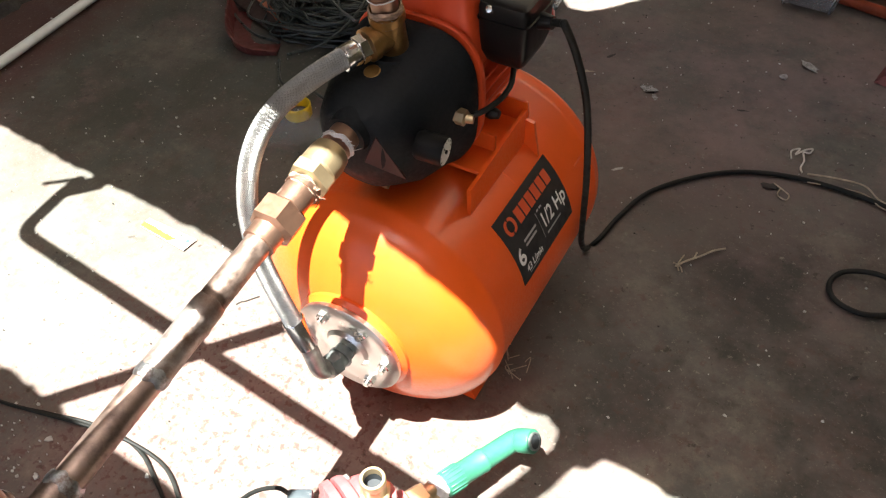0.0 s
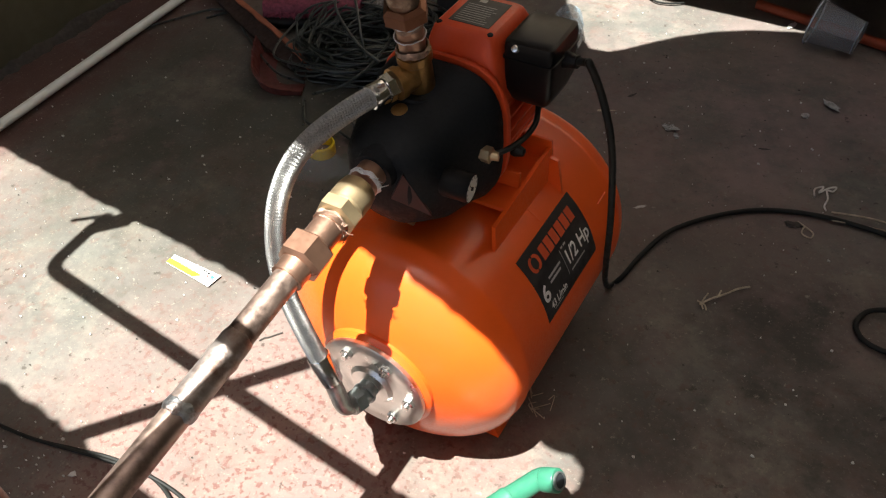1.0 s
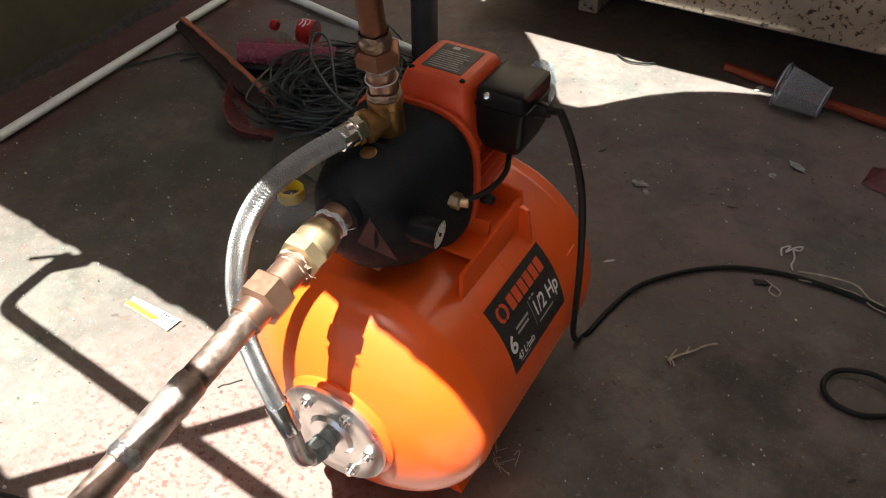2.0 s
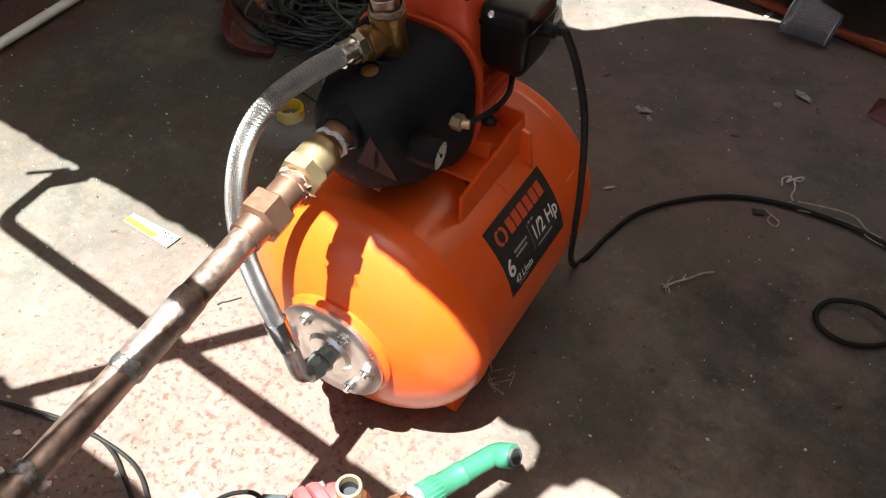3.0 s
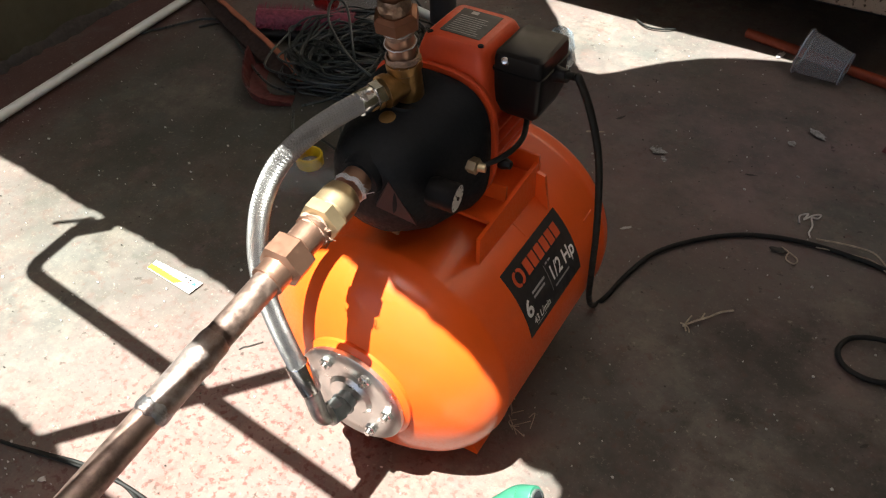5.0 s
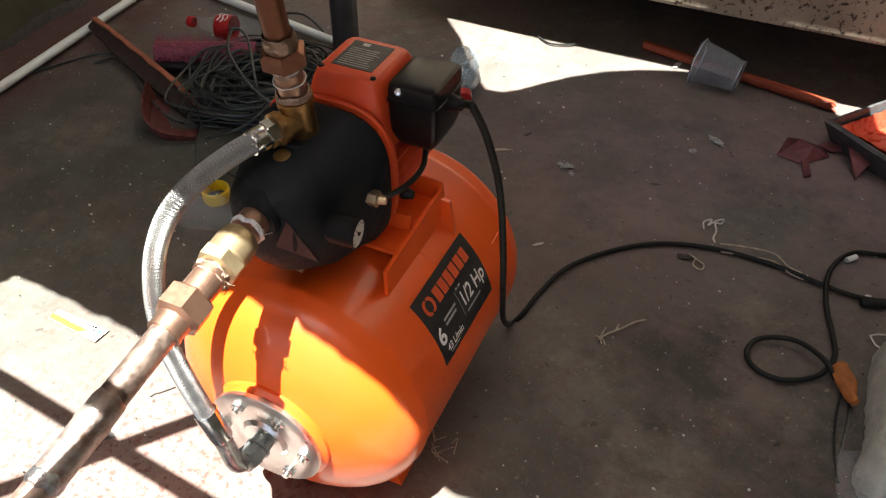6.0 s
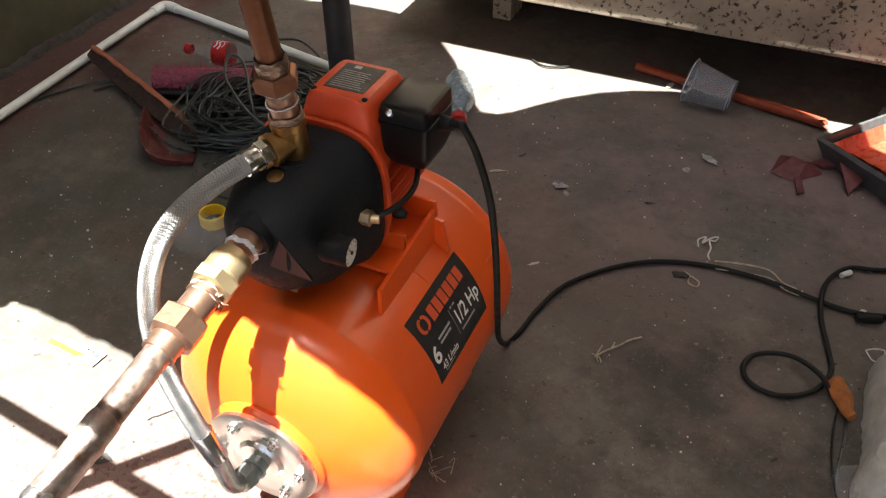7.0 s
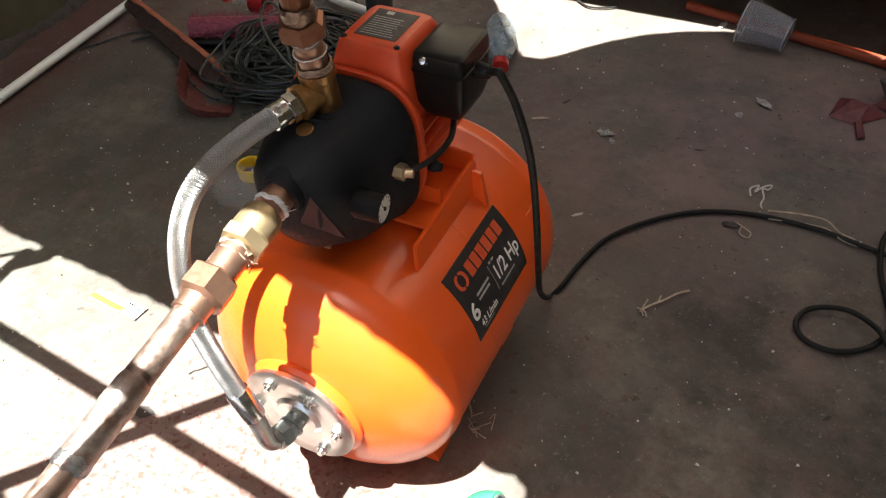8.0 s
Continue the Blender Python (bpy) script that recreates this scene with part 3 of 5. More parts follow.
for k in range(11):
    bm = bmesh.new()
    a = radians(-62 + k * 12)
    m = Matrix.Translation((0.004, 0, 0.375)) @ Matrix.Rotation(a, 4, "Y")
    box(bm, (0.048, 0.016, -0.0012), (0.0625, 0.112, 0.0012), 0.0004, 1, m)
    part("cooling_fin", bm, M_MOTOR, motor_part, smooth=False)
cover = bmesh.new()
secs = []
for z, x0, x1, y0, y1 in ((0.405, -0.030, 0.060, 0.006, 0.100), (0.440, -0.024, 0.054, 0.010, 0.096), (0.458, -0.019, 0.050, 0.014, 0.090), (0.4665, -0.0155, 0.047, 0.0165, 0.085), (0.4690, -0.0125, 0.044, 0.0195, 0.082)):
    cx, cy, hx, hy = (x0 + x1) / 2, (y0 + y1) / 2, (x1 - x0) / 2, (y1 - y0) / 2
    secs.append([Vector((cx + hx * math.copysign(abs(math.cos(a)) ** 0.22, math.cos(a)), cy + hy * math.copysign(abs(math.sin(a)) ** 0.22, math.sin(a)), z)) for a in (2 * math.pi * k / 48 for k in range(48))])
loft(cover, secs)
cover_part = part("terminal_cover", cover, M_MOTOR, motor_part, "orange plastic terminal cover")
bm = bmesh.new()
box(bm, (-0.005, 0.030, 0.4689), (0.036, 0.076, 0.4696), 0.0002, 1)
part("rating_plate", bm, M_LABEL, motor_part, "black rating sticker with tiny white print", smooth=False)
for row in range(9):
    bm = bmesh.new()
    w = random.uniform(0.024, 0.033)
    box(bm, (-0.001, 0.0335 + row * 0.0036, 0.4696), (-0.001 + w, 0.0341 + row * 0.0036, 0.4698))
    part("print_line", bm, M_PRINTGREY, motor_part, smooth=False)
bm = bmesh.new()
box(bm, (0.006, 0.0685, 0.4696), (0.013, 0.0735, 0.4698))
part("print_mark", bm, M_PRINTGREY, motor_part, smooth=False)
for x, y in ((-0.0105, 0.0235), (0.0415, 0.0225)):
    bm = bmesh.new()
    lathe(bm, [(0.0028, 0), (0.0028, 0.0012), (0.0018, 0.002), (0, 0.002)], pose(x, y, 0.4682), 12)
    part("cover_screw", bm, M_BLACK, motor_part)
bm = bmesh.new()
lathe(bm, [(0.006, 0), (0.0065, 0.004), (0.004, 0.012), (0, 0.013)], along((0.066, 0.022, 0.352), (0.09, 0.022, 0.352)), 14)
part("grub_screw", bm, M_PLASTIC, motor_part)

# pressure switch
switch = bmesh.new()
secs = []
for z, x0, x1, y0, y1 in ((0.400, 0.060, 0.092, 0.034, 0.076), (0.405, 0.056, 0.096, 0.030, 0.080), (0.418, 0.0535, 0.1005, 0.0235, 0.0825), (0.460, 0.0530, 0.1015, 0.0225, 0.0835), (0.4655, 0.0540, 0.1005, 0.0235, 0.0825), (0.4675, 0.0565, 0.098, 0.0265, 0.0795)):
    cx, cy, hx, hy = (x0 + x1) / 2, (y0 + y1) / 2, (x1 - x0) / 2, (y1 - y0) / 2
    secs.append([Vector((cx + hx * math.copysign(abs(math.cos(a)) ** 0.2, math.cos(a)), cy + hy * math.copysign(abs(math.sin(a)) ** 0.2, math.sin(a)), z)) for a in (2 * math.pi * k / 48 for k in range(48))])
loft(switch, secs)
switch_part = part("pressure_switch", switch, M_PLASTIC, pump_set, "glossy black pressure switch box")
bm = bmesh.new()
lid = []
for z, g in ((0.4490, 0.0000), (0.4494, 0.0010), (0.4506, 0.0010), (0.4510, 0.0000)):
    lid.append([Vector((0.07725 + (0.0243 + g) * math.copysign(abs(math.cos(a)) ** 0.2, math.cos(a)), 0.0530 + (0.0306 + g) * math.copysign(abs(math.sin(a)) ** 0.2, math.sin(a)), z)) for a in (2 * math.pi * k / 48 for k in range(48))])
loft(bm, lid)
part("lid_rim", bm, M_PLASTIC, switch_part)
bm = bmesh.new()
lathe(bm, [(0.0042, 0), (0.0042, 0.002), (0.003, 0.0045), (0, 0.005)], along((0.066, 0.0245, 0.4605), (0.066, 0.015, 0.466)), 14)
part("switch_screw", bm, M_CHROME, switch_part, "chrome screw")
bm = bmesh.new()
rod(bm, (0.100, 0.052, 0.444), (0.114, 0.050, 0.446), 0.0085, 16, 0.006)
part("cable_gland", bm, M_PLASTIC, switch_part)
bm = bmesh.new()
tube(bm, smooth_path([(0.076, 0.055, 0.395), (0.0800, 0.0453, 0.3871), (0.0850, 0.0297, 0.3838), (0.0870, 0.0076, 0.3852), (0.0840, -0.0117, 0.3862), (0.0780, -0.0225, 0.3850), (0.0710, -0.0248, 0.3812)]), 0.0027, 10)
part("capillary_tube", bm, M_RUBBER, pump_set, "thin black pressure tube")
bm = bmesh.new()
c = Vector((0.0660, -0.0284, 0.3810))
nut_profile(bm, c - Vector((0.010, 0, 0)), c + Vector((0.004, 0, 0)), 0.0068, 0.001)
rod(bm, c + Vector((0.003, 0, 0)), c + Vector((0.010, 0.002, 0)), 0.0045, 14)
part("brass_fitting", bm, M_BRASS, pump_set, "brass compression fitting")
# gauge
g1 = Vector((0.0780, -0.0813, 0.3860))
gm = along(g1 - Vector((0.0258, 0.0025, -0.001)), g1)
bm = bmesh.new()
lathe(bm, [(0.0115, 0.0), (0.0132, 0.003), (0.0132, 0.026), (0.0126, 0.0268), (0.0123, 0.0245), (0.0, 0.0245)], gm, 40)
gauge = part("pressure_gauge", bm, M_GAUGE, pump_set, "small black pressure gauge with a white dial")
bm = bmesh.new()
lathe(bm, [(0.0122, 0.0250), (0.0122, 0.0262), (0, 0.0262)], gm, 36)
part("dial", bm, M_WHITE, gauge, "white dial with tiny print")
bm = bmesh.new()
box(bm, (-0.0004, -0.003, 0.0264), (0.0004, 0.0085, 0.0268), 0, 1, gm @ Matrix.Rotation(0.6, 4, "Z"))
lathe(bm, [(0.0018, 0.026), (0.0018, 0.0275), (0, 0.0275)], gm, 12)
part("needle", bm, M_PLASTIC, gauge, smooth=False)
for k in range(9):
    bm = bmesh.new()
    box(bm, (-0.0003, 0.0092, 0.0262), (0.0003, 0.0110, 0.0265), 0, 1, gm @ Matrix.Rotation(radians(-120 + 30 * k), 4, "Z"))
    part("tick", bm, M_PLASTIC, gauge, smooth=False)

# ---------------------------------------------------------------- sticker on the tank
Y0, Y1, TH0, TH1 = -0.028, 0.0942, 0.7534, 1.3347
WID, HEI = Y1 - Y0, (TH1 - TH0) * R


def on_tank(u, v, lift):
    th = TH1 - v / R
    return Vector(((R + lift) * math.sin(th), Y0 + u, Z + (R + lift) * math.cos(th)))


def patch(bm, u0, v0, u1, v1, lift, n=1):
    rows = []
    for k in range(n + 1):
        v = v0 + (v1 - v0) * k / n
        rows.append((bm.verts.new(on_tank(u0, v, lift)), bm.verts.new(on_tank(u1, v, lift))))
    for a, b in zip(rows, rows[1:]):
        bm.faces.new((a[0], a[1], b[1], b[0]))
    return bm


bm = bmesh.new()
rows = []
for k in range(19):
    v = HEI * k / 18
    rows.append([bm.verts.new(on_tank(u, v, l)) for u, l in ((0, 0.0002), (0.0002, 0.0007), (WID - 0.0002, 0.0007), (WID, 0.0002))])
for a, b in zip(rows, rows[1:]):
    for k in range(3):
        bm.faces.new((a[k], a[k + 1], b[k + 1], b[k]))
sticker = part("sticker", bm, M_LABEL, pump_set, "matt black sticker with white and red print")


def text_on_tank(body, u, v, size, mat, stretch=1.0, bold=0.0):
    curve = bpy.data.curves.new("print", "FONT")
    curve.body, curve.size, curve.offset = body, size, bold
    tmp = bpy.data.objects.new("print", curve)
    me = bpy.data.meshes.new_from_object(tmp)
    bm = bmesh.new()
    bm.from_mesh(me)
    for w in bm.verts:
        w.co = on_tank(u + w.co.x * stretch, v + w.co.y, 0.0010)
    bpy.data.objects.remove(tmp)
    bpy.data.curves.remove(curve)
    bpy.data.meshes.remove(me)
    return part("lettering", bm, mat, sticker, smooth=False)


text_on_tank("6", 0.0045, 0.0215, 0.0265, M_PRINT, 1.0, 0.0007)
text_on_tank("1/2 Hp", 0.0620, 0.0255, 0.0245, M_PRINT, 0.82, 0.0005)
text_on_tank("43 L/min", 0.0120, 0.0085, 0.0125, M_PRINT, 0.82, 0.0003)
for k in range(6):                                   # maker's name as plain blocks
    bm = bmesh.new()
    u = 0.034 + k * 0.0128
    patch(bm, u, 0.0560, u + 0.0105, 0.0720, 0.0010, 4)
    part("name_block", bm, M_PRINTRED, sticker, smooth=False)
for s in (-1, 1):                                    # maker's mark as plain shapes
    bm = bmesh.new()
    pts = [(0.0195 + s * (0.0015 + 0.0085 * math.sin(math.pi * k / 10) ** 0.8), 0.064 + 0.009 * math.cos(math.pi * k / 10)) for k in range(11)]
    inner = [(0.0195 + s * (0.0005 + 0.005 * math.sin(math.pi * k / 10) ** 0.8), 0.064 + 0.0062 * math.cos(math.pi * k / 10)) for k in range(11)]
    a = [bm.verts.new(on_tank(*p, 0.0010)) for p in pts]
    b = [bm.verts.new(on_tank(*p, 0.0010)) for p in inner]
    for k in range(10):
        bm.faces.new((a[k], a[k + 1], b[k + 1], b[k]))
    part("mark", bm, M_PRINTRED, sticker, smooth=False)
for u0, v0, u1, v1 in ((0.0245, 0.0385, 0.052, 0.0412), (0.0245, 0.0330, 0.049, 0.0357), (0.0585, 0.0170, 0.0592, 0.0490), (0.0655, 0.0165, 0.0985, 0.0190), (0.0625, 0.0475, 0.0665, 0.0498), (0.0685, 0.0475, 0.0735, 0.0498), (0.016, 0.0050, 0.037, 0.0062)):
    bm = bmesh.new()
    patch(bm, u0, v0, u1, v1, 0.0010, 3)
    part("flat_bar", bm, M_PRINTGREY, sticker, smooth=False)

# ---------------------------------------------------------------- copper suction line
def corner_path(pts, bend):
    P = [Vector(p) for p in pts]
    path = [P[0]]
    for a, b, c in zip(P, P[1:], P[2:]):
        u, v = (a - b).normalized(), (c - b).normalized()
        for k in range(9):
            t = k / 8
            path.append(b + u * bend * (1 - t) ** 2 + v * bend * t ** 2)
    path.append(P[-1])
    return path


def s_at(y):
    """The suction line's centre at y."""
    return Vector((0, y, 0.3985 + (y + 0.118) * 0.125))


def rough_ring(bm, a, b, r, seed, amp=0.0008, seg=40, n=8):
    """A lumpy collar, for solder and tape."""
    m, d = along(a, b), (Vector(b) - Vector(a)).length
    rings = []
    for i in range(n + 1):
        h = d * i / n
        bulge = math.sin(math.pi * min(1, max(0, i / n))) ** 0.4
        rings.append([bm.verts.new(m @ Vector(((r - 0.0012 + (0.0012 + amp * noise.noise((k * 0.55 + seed, i * 0.8, seed))) * bulge) * math.cos(2 * math.pi * k / seg),
                                               (r - 0.0012 + (0.0012 + amp * noise.noise((k * 0.55 + seed, i * 0.8, seed))) * bulge) * math.sin(2 * math.pi * k / seg),
                                               h + 0.0036 * noise.noise((math.cos(2 * math.pi * k / seg) * 1.6 + seed, math.sin(2 * math.pi * k / seg) * 1.6, 5))))) for k in range(seg)])
    for a_, b_ in zip(rings, rings[1:]):
        for k in range(seg):
            j = (k + 1) % seg
            bm.faces.new((a_[k], a_[j], b_[j], b_[k]))
    return bm


RP = 0.0112
line = thing("suction_pipe", "tarnished copper suction pipe with soldered joints and brass fittings", "pipe")
bm = bmesh.new()
TOP = 1.07
tube(bm, corner_path([s_at(-0.2), s_at(-0.49), (0.0, -0.497, TOP), (-0.641, -0.430, TOP), (-0.649, -0.333, TOP)], 0.026), RP, 32)
part("pipe", bm, M_COPPER, line)
bm = bmesh.new()
rod(bm, (0.0, -0.497, TOP), (0.55, -0.555, TOP), RP, 20)
part("branch_pipe", bm, M_COPPER, line)
bm = bmesh.new()
tube(bm, corner_path([s_at(-0.452), s_at(-0.49), (0.0, -0.49, 0.392)], 0.026), RP + 0.0016, 32)
part("elbow", bm, M_COPPER, line, "copper elbow")
bm = bmesh.new()
rough_ring(bm, s_at(-0.446), s_at(-0.457), RP + 0.0022, 3.1)
part("solder_ring", bm, M_SOLDER, line, "dull grey solder")
bm = bmesh.new()
rough_ring(bm, (0, -0.49, 0.388), (0, -0.49, 0.396), RP + 0.0022, 7.7)
part("solder_ring", bm, M_SOLDER, line, "dull grey solder")
bm = bmesh.new()
rough_ring(bm, s_at(-0.296), s_at(-0.322), RP + 0.0014, 11.7, 0.0004)
part("tin_smear", bm, M_TINNED, line, "wiped tin smear on copper")
bm = bmesh.new()
rod(bm, s_at(-0.318), s_at(-0.362), RP + 0.0012, 32)
part("coupling", bm, M_TINNED, line, "copper sleeve smeared with tin")
for a, b, sd, tin in ((-0.310, -0.324, 1.3, M_TINNED), (-0.358, -0.370, 5.2, M_SOLDER)):
    bm = bmesh.new()
    rough_ring(bm, s_at(a), s_at(b), RP + 0.0017, sd, 0.0008)
    part("solder_ring", bm, tin, line, "dull grey solder")
bm = bmesh.new()
rod(bm, s_at(-0.224), s_at(-0.236), 0.0142, 32, 0.0132)
rod(bm, s_at(-0.2355), s_at(-0.2385), 0.0140, 32)
part("union_collar", bm, M_COPPER2, line)
bm = bmesh.new()
nut_profile(bm, s_at(-0.200), s_at(-0.225), 0.0178, 0.003)
part("union_nut", bm, M_COPPERNUT, line, "copper-coloured hexagonal union nut")
bm = bmesh.new()
rod(bm, s_at(-0.178), s_at(-0.202), 0.0136, 32)
rod(bm, s_at(-0.176), s_at(-0.181), 0.0152, 32)
part("threaded_adapter", bm, M_COPPER2, line)
bm = bmesh.new()
rough_ring(bm, s_at(-0.173), s_at(-0.181), 0.0150, 9.4, 0.0022)
part("sealing_tape", bm, M_TAPEDIRTY, line, "frayed stained sealing tape")
bm = bmesh.new()
nut_profile(bm, s_at(-0.158), s_at(-0.173), 0.0168, 0.002)
lathe(bm, [(0.0155, 0), (0.0172, 0.002), (0.0172, 0.016), (0.0158, 0.024), (0.0140, 0.026)], along(s_at(-0.159), s_at(-0.12)), 36)
part("check_valve", bm, M_BRASS, line, "dull brass check valve")
bm = bmesh.new()
rod(bm, s_at(-0.128), s_at(-0.108), 0.0135, 28)
part("nipple", bm, M_COPPER2, line, "short threaded nipple, brown and scratched")
bm = bmesh.new()
rough_ring(bm, s_at(-0.124), s_at(-0.129), 0.0150, 2.2, 0.0022)
part("sealing_tape", bm, M_TAPE, line, "frayed white sealing tape")
for k in range(22):                                  # loose ends of tape
    a = random.uniform(0, 6.28)
    y = random.choice((-0.114, -0.120, -0.124, -0.128, -0.178))
    c = s_at(y) + Vector((math.cos(a), 0, math.sin(a))) * 0.0155
    bm = bmesh.new()
    tube(bm, smooth_path([c, c + Vector((random.uniform(-.004, .004), random.uniform(-.004, .002), random.uniform(-.003, .003))), c + Vector((random.uniform(-.007, .007), random.uniform(-.006, .004), random.uniform(-.006, .003)))], 4), 0.00034, 5)
    part("tape_thread", bm, M_TAPE if y > -0.15 else M_TAPEDIRTY, line)
# tap at the far end of the run
bm = bmesh.new()
rod(bm, (-0.648, -0.335, TOP), (-0.613, -0.297, TOP), 0.0165, 20)
rod(bm, (-0.645, -0.322, TOP), (-0.650, -0.320, TOP + 0.04), 0.008, 14)
rod(bm, (-0.692, -0.354, TOP + 0.04), (-0.644, -0.314, TOP + 0.04), 0.0042, 10)
tube(bm, corner_path([(-0.617, -0.30, TOP), (-0.592, -0.275, TOP), (-0.590, -0.272, TOP - 0.05)], 0.015), 0.011, 16)
part("tap", bm, M_BRASS, line, "brass garden tap")

# ---------------------------------------------------------------- discharge riser
riser = thing("discharge_pipe", "copper discharge riser with a bronze tee on the pump", "pipe")
def r_at(z):
    return Vector((0.0, -0.030 - (z - 0.43) * 0.17, z))
bm = bmesh.new()
out_dir = (Vector((-0.016, -0.075, 0.4485)) - r_at(0.452)).normalized()
lathe(bm, [(0.0158, 0), (0.0158, 0.006), (0.0138, 0.008), (0.0138, 0.042), (0.0158, 0.044), (0.0158, 0.052)], along(r_at(0.424), r_at(0.5)), 32)
c = r_at(0.452)
lathe(bm, [(0.0128, 0), (0.0128, 0.018), (0.0148, 0.019), (0.0148, 0.0255)], along(c, c + out_dir), 28)
part("tee", bm, M_BRONZE, riser, "cast bronze tee")
bm = bmesh.new()
rod(bm, r_at(0.472), r_at(0.512), 0.0118, 28)
rod(bm, r_at(0.490), r_at(0.4925), 0.0132, 28)
part("threaded_adapter", bm, M_COPPER2, riser)
for z_, r_ in ((0.4745, 0.0150), (0.4925, 0.0136), (0.5060, 0.0138)):
    bm = bmesh.new()
    turn_ = along(r_at(z_), r_at(z_ + 0.01))
    tube(bm, [turn_ @ Vector((r_ * math.cos(2 * math.pi * k / 36), r_ * math.sin(2 * math.pi * k / 36), 0.0012 * noise.noise((k * 0.5, z_ * 90, 0)))) for k in range(37)], 0.0006, 6, False)
    part("tape_edge", bm, M_TAPE, riser, "frayed white tape edge")
bm = bmesh.new()
rough_ring(bm, r_at(0.474), r_at(0.481), 0.0146, 4.4, 0.0014)
part("sealing_tape", bm, M_TAPEDIRTY, riser, "stained sealing tape")
bm = bmesh.new()
rough_ring(bm, r_at(0.5005), r_at(0.5075), 0.0134, 6.1, 0.0010)
part("sealing_tape", bm, M_TAPEDIRTY, riser, "stained sealing tape")
# browner copper than the suction nut, to put the riser's shade into its colour
bm = bmesh.new()
nut_profile(bm, r_at(0.507), r_at(0.523), 0.0172, 0.003)
part("union_nut", bm, M_COPPER3, riser, "copper-coloured hexagonal union nut")
bm = bmesh.new()
rough_ring(bm, r_at(0.522), r_at(0.537), 0.0135, 8.8, 0.0014)
part("solder_ring", bm, M_SOLDERDARK, riser, "scorched solder")
bm = bmesh.new()
tip = r_at(1.0)
tube(bm, corner_path([r_at(0.515), tip, tip + Vector((-0.634, -0.773, 0)) * 0.75], 0.026), 0.0108, 32)
part("pipe", bm, M_COPPER3, riser)

# ---------------------------------------------------------------- braided hose
hose = thing("braided_hose", "braided stainless steel hose from tee to tank flange", "hose")
HP = smooth_path([c + out_dir * 0.040, (-0.0169, -0.0800, 0.4499), (-0.0310, -0.1060, 0.4429), (-0.0465, -0.1350, 0.4294), (-0.0561, -0.1570, 0.4100), (-0.0620, -0.1740, 0.3782), (-0.0625, -0.1860, 0.3357),
                  (-0.0549, -0.1930, 0.2959), (-0.0382, -0.1980, 0.2516), (-0.0207, -0.1990, 0.2035)], 12)
bm = bmesh.new()
tube(bm, HP, 0.0088, 24)
part("core", bm, M_HOSECORE, hose)
RH = 0.0091
for turn in (1, -1):
    bm = bmesh.new()
    length = [0.0]
    for a, b in zip(HP, HP[1:]):
        length.append(length[-1] + (b - a).length)
    frames, side = [], None
    for i, p in enumerate(HP):
        d = (HP[min(i + 1, len(HP) - 1)] - HP[max(i - 1, 0)]).normalized()
        if side is None:
            side = d.cross(Vector((0, 0, 1))).normalized()
        side = (side - d * side.dot(d)).normalized()
        frames.append((p, side, d.cross(side)))
    for strand in range(32):
        prev = None
        steps = 4 * (len(HP) - 1)
        for i in range(steps + 1):
            f = i / 4
            a = min(int(f), len(HP) - 2)
            t = f - a
            p = frames[a][0].lerp(frames[a + 1][0], t)
            sd = frames[a][1].lerp(frames[a + 1][1], t)
            up = frames[a][2].lerp(frames[a + 1][2], t)
            s = length[a] + (length[a + 1] - length[a]) * t
            ang = turn * s * 120 + strand * math.pi / 16
            lift = 0.00016 * math.sin(ang * 16 + strand * 3.1416 + (1.5708 if turn < 0 else 0))
            half = 0.066
            pair = [p + (sd * math.cos(ang + h) + up * math.sin(ang + h)) * (RH + lift + q_) for h, q_ in ((-half, -0.00022), (0, 0.00018), (half, -0.00022))]
            cur = [bm.verts.new(v) for v in pair]
            if prev:
                bm.faces.new((prev[0], prev[1], cur[1], cur[0]))
                bm.faces.new((prev[1], prev[2], cur[2], cur[1]))
            prev = cur
    tagged(part("braid", bm, M_BRAID, hose, "bright woven steel wire"), kind="stuff")
bm = bmesh.new()
nut_profile(bm, c + out_dir * 0.0255, c + out_dir * 0.036, 0.0108, 0.001)
lathe(bm, [(0.0105, 0.036), (0.0112, 0.037), (0.0112, 0.050), (0.0105, 0.051)], along(c, c + out_dir), 24)
part("hose_nut", bm, M_CHROME, hose, "chromed hose nut")
end = HP[-1]
d = (HP[-1] - HP[-4]).normalized()
ELB = Vector((-0.004, -0.203, Z + 0.002))
bm = bmesh.new()
lathe(bm, [(0.0108, -0.022), (0.0114, -0.021), (0.0112, 0.012), (0.0102, 0.013)], along(end, end + d), 24)
part("crimp_sleeve", bm, M_CHROME, hose, "polished crimp sleeve")
bm = bmesh.new()
tube(bm, corner_path([end + d * 0.010, ELB, Vector((0, -0.178, Z))], 0.013), 0.0088, 20)
rod(bm, ELB + Vector((0.0, 0.006, 0.0)), ELB + Vector((0.001, 0.013, 0.0)), 0.0115, 20)
part("end_elbow", bm, M_STEELDARK, hose, "dull grey metal elbow")
bm = bmesh.new()
nut_profile(bm, ELB + Vector((0.001, 0.010, 0)), Vector((0, -0.181, Z)), 0.0118, 0.001)
rod(bm, Vector((0, -0.184, Z)), Vector((0, -0.1655, Z)), 0.0108, 24)
rod(bm, Vector((0, -0.176, Z)), Vector((0, -0.1735, Z)), 0.0130, 24)
part("flange_fitting", bm, M_GREYRUBBER, hose, "grey galvanised reducer")

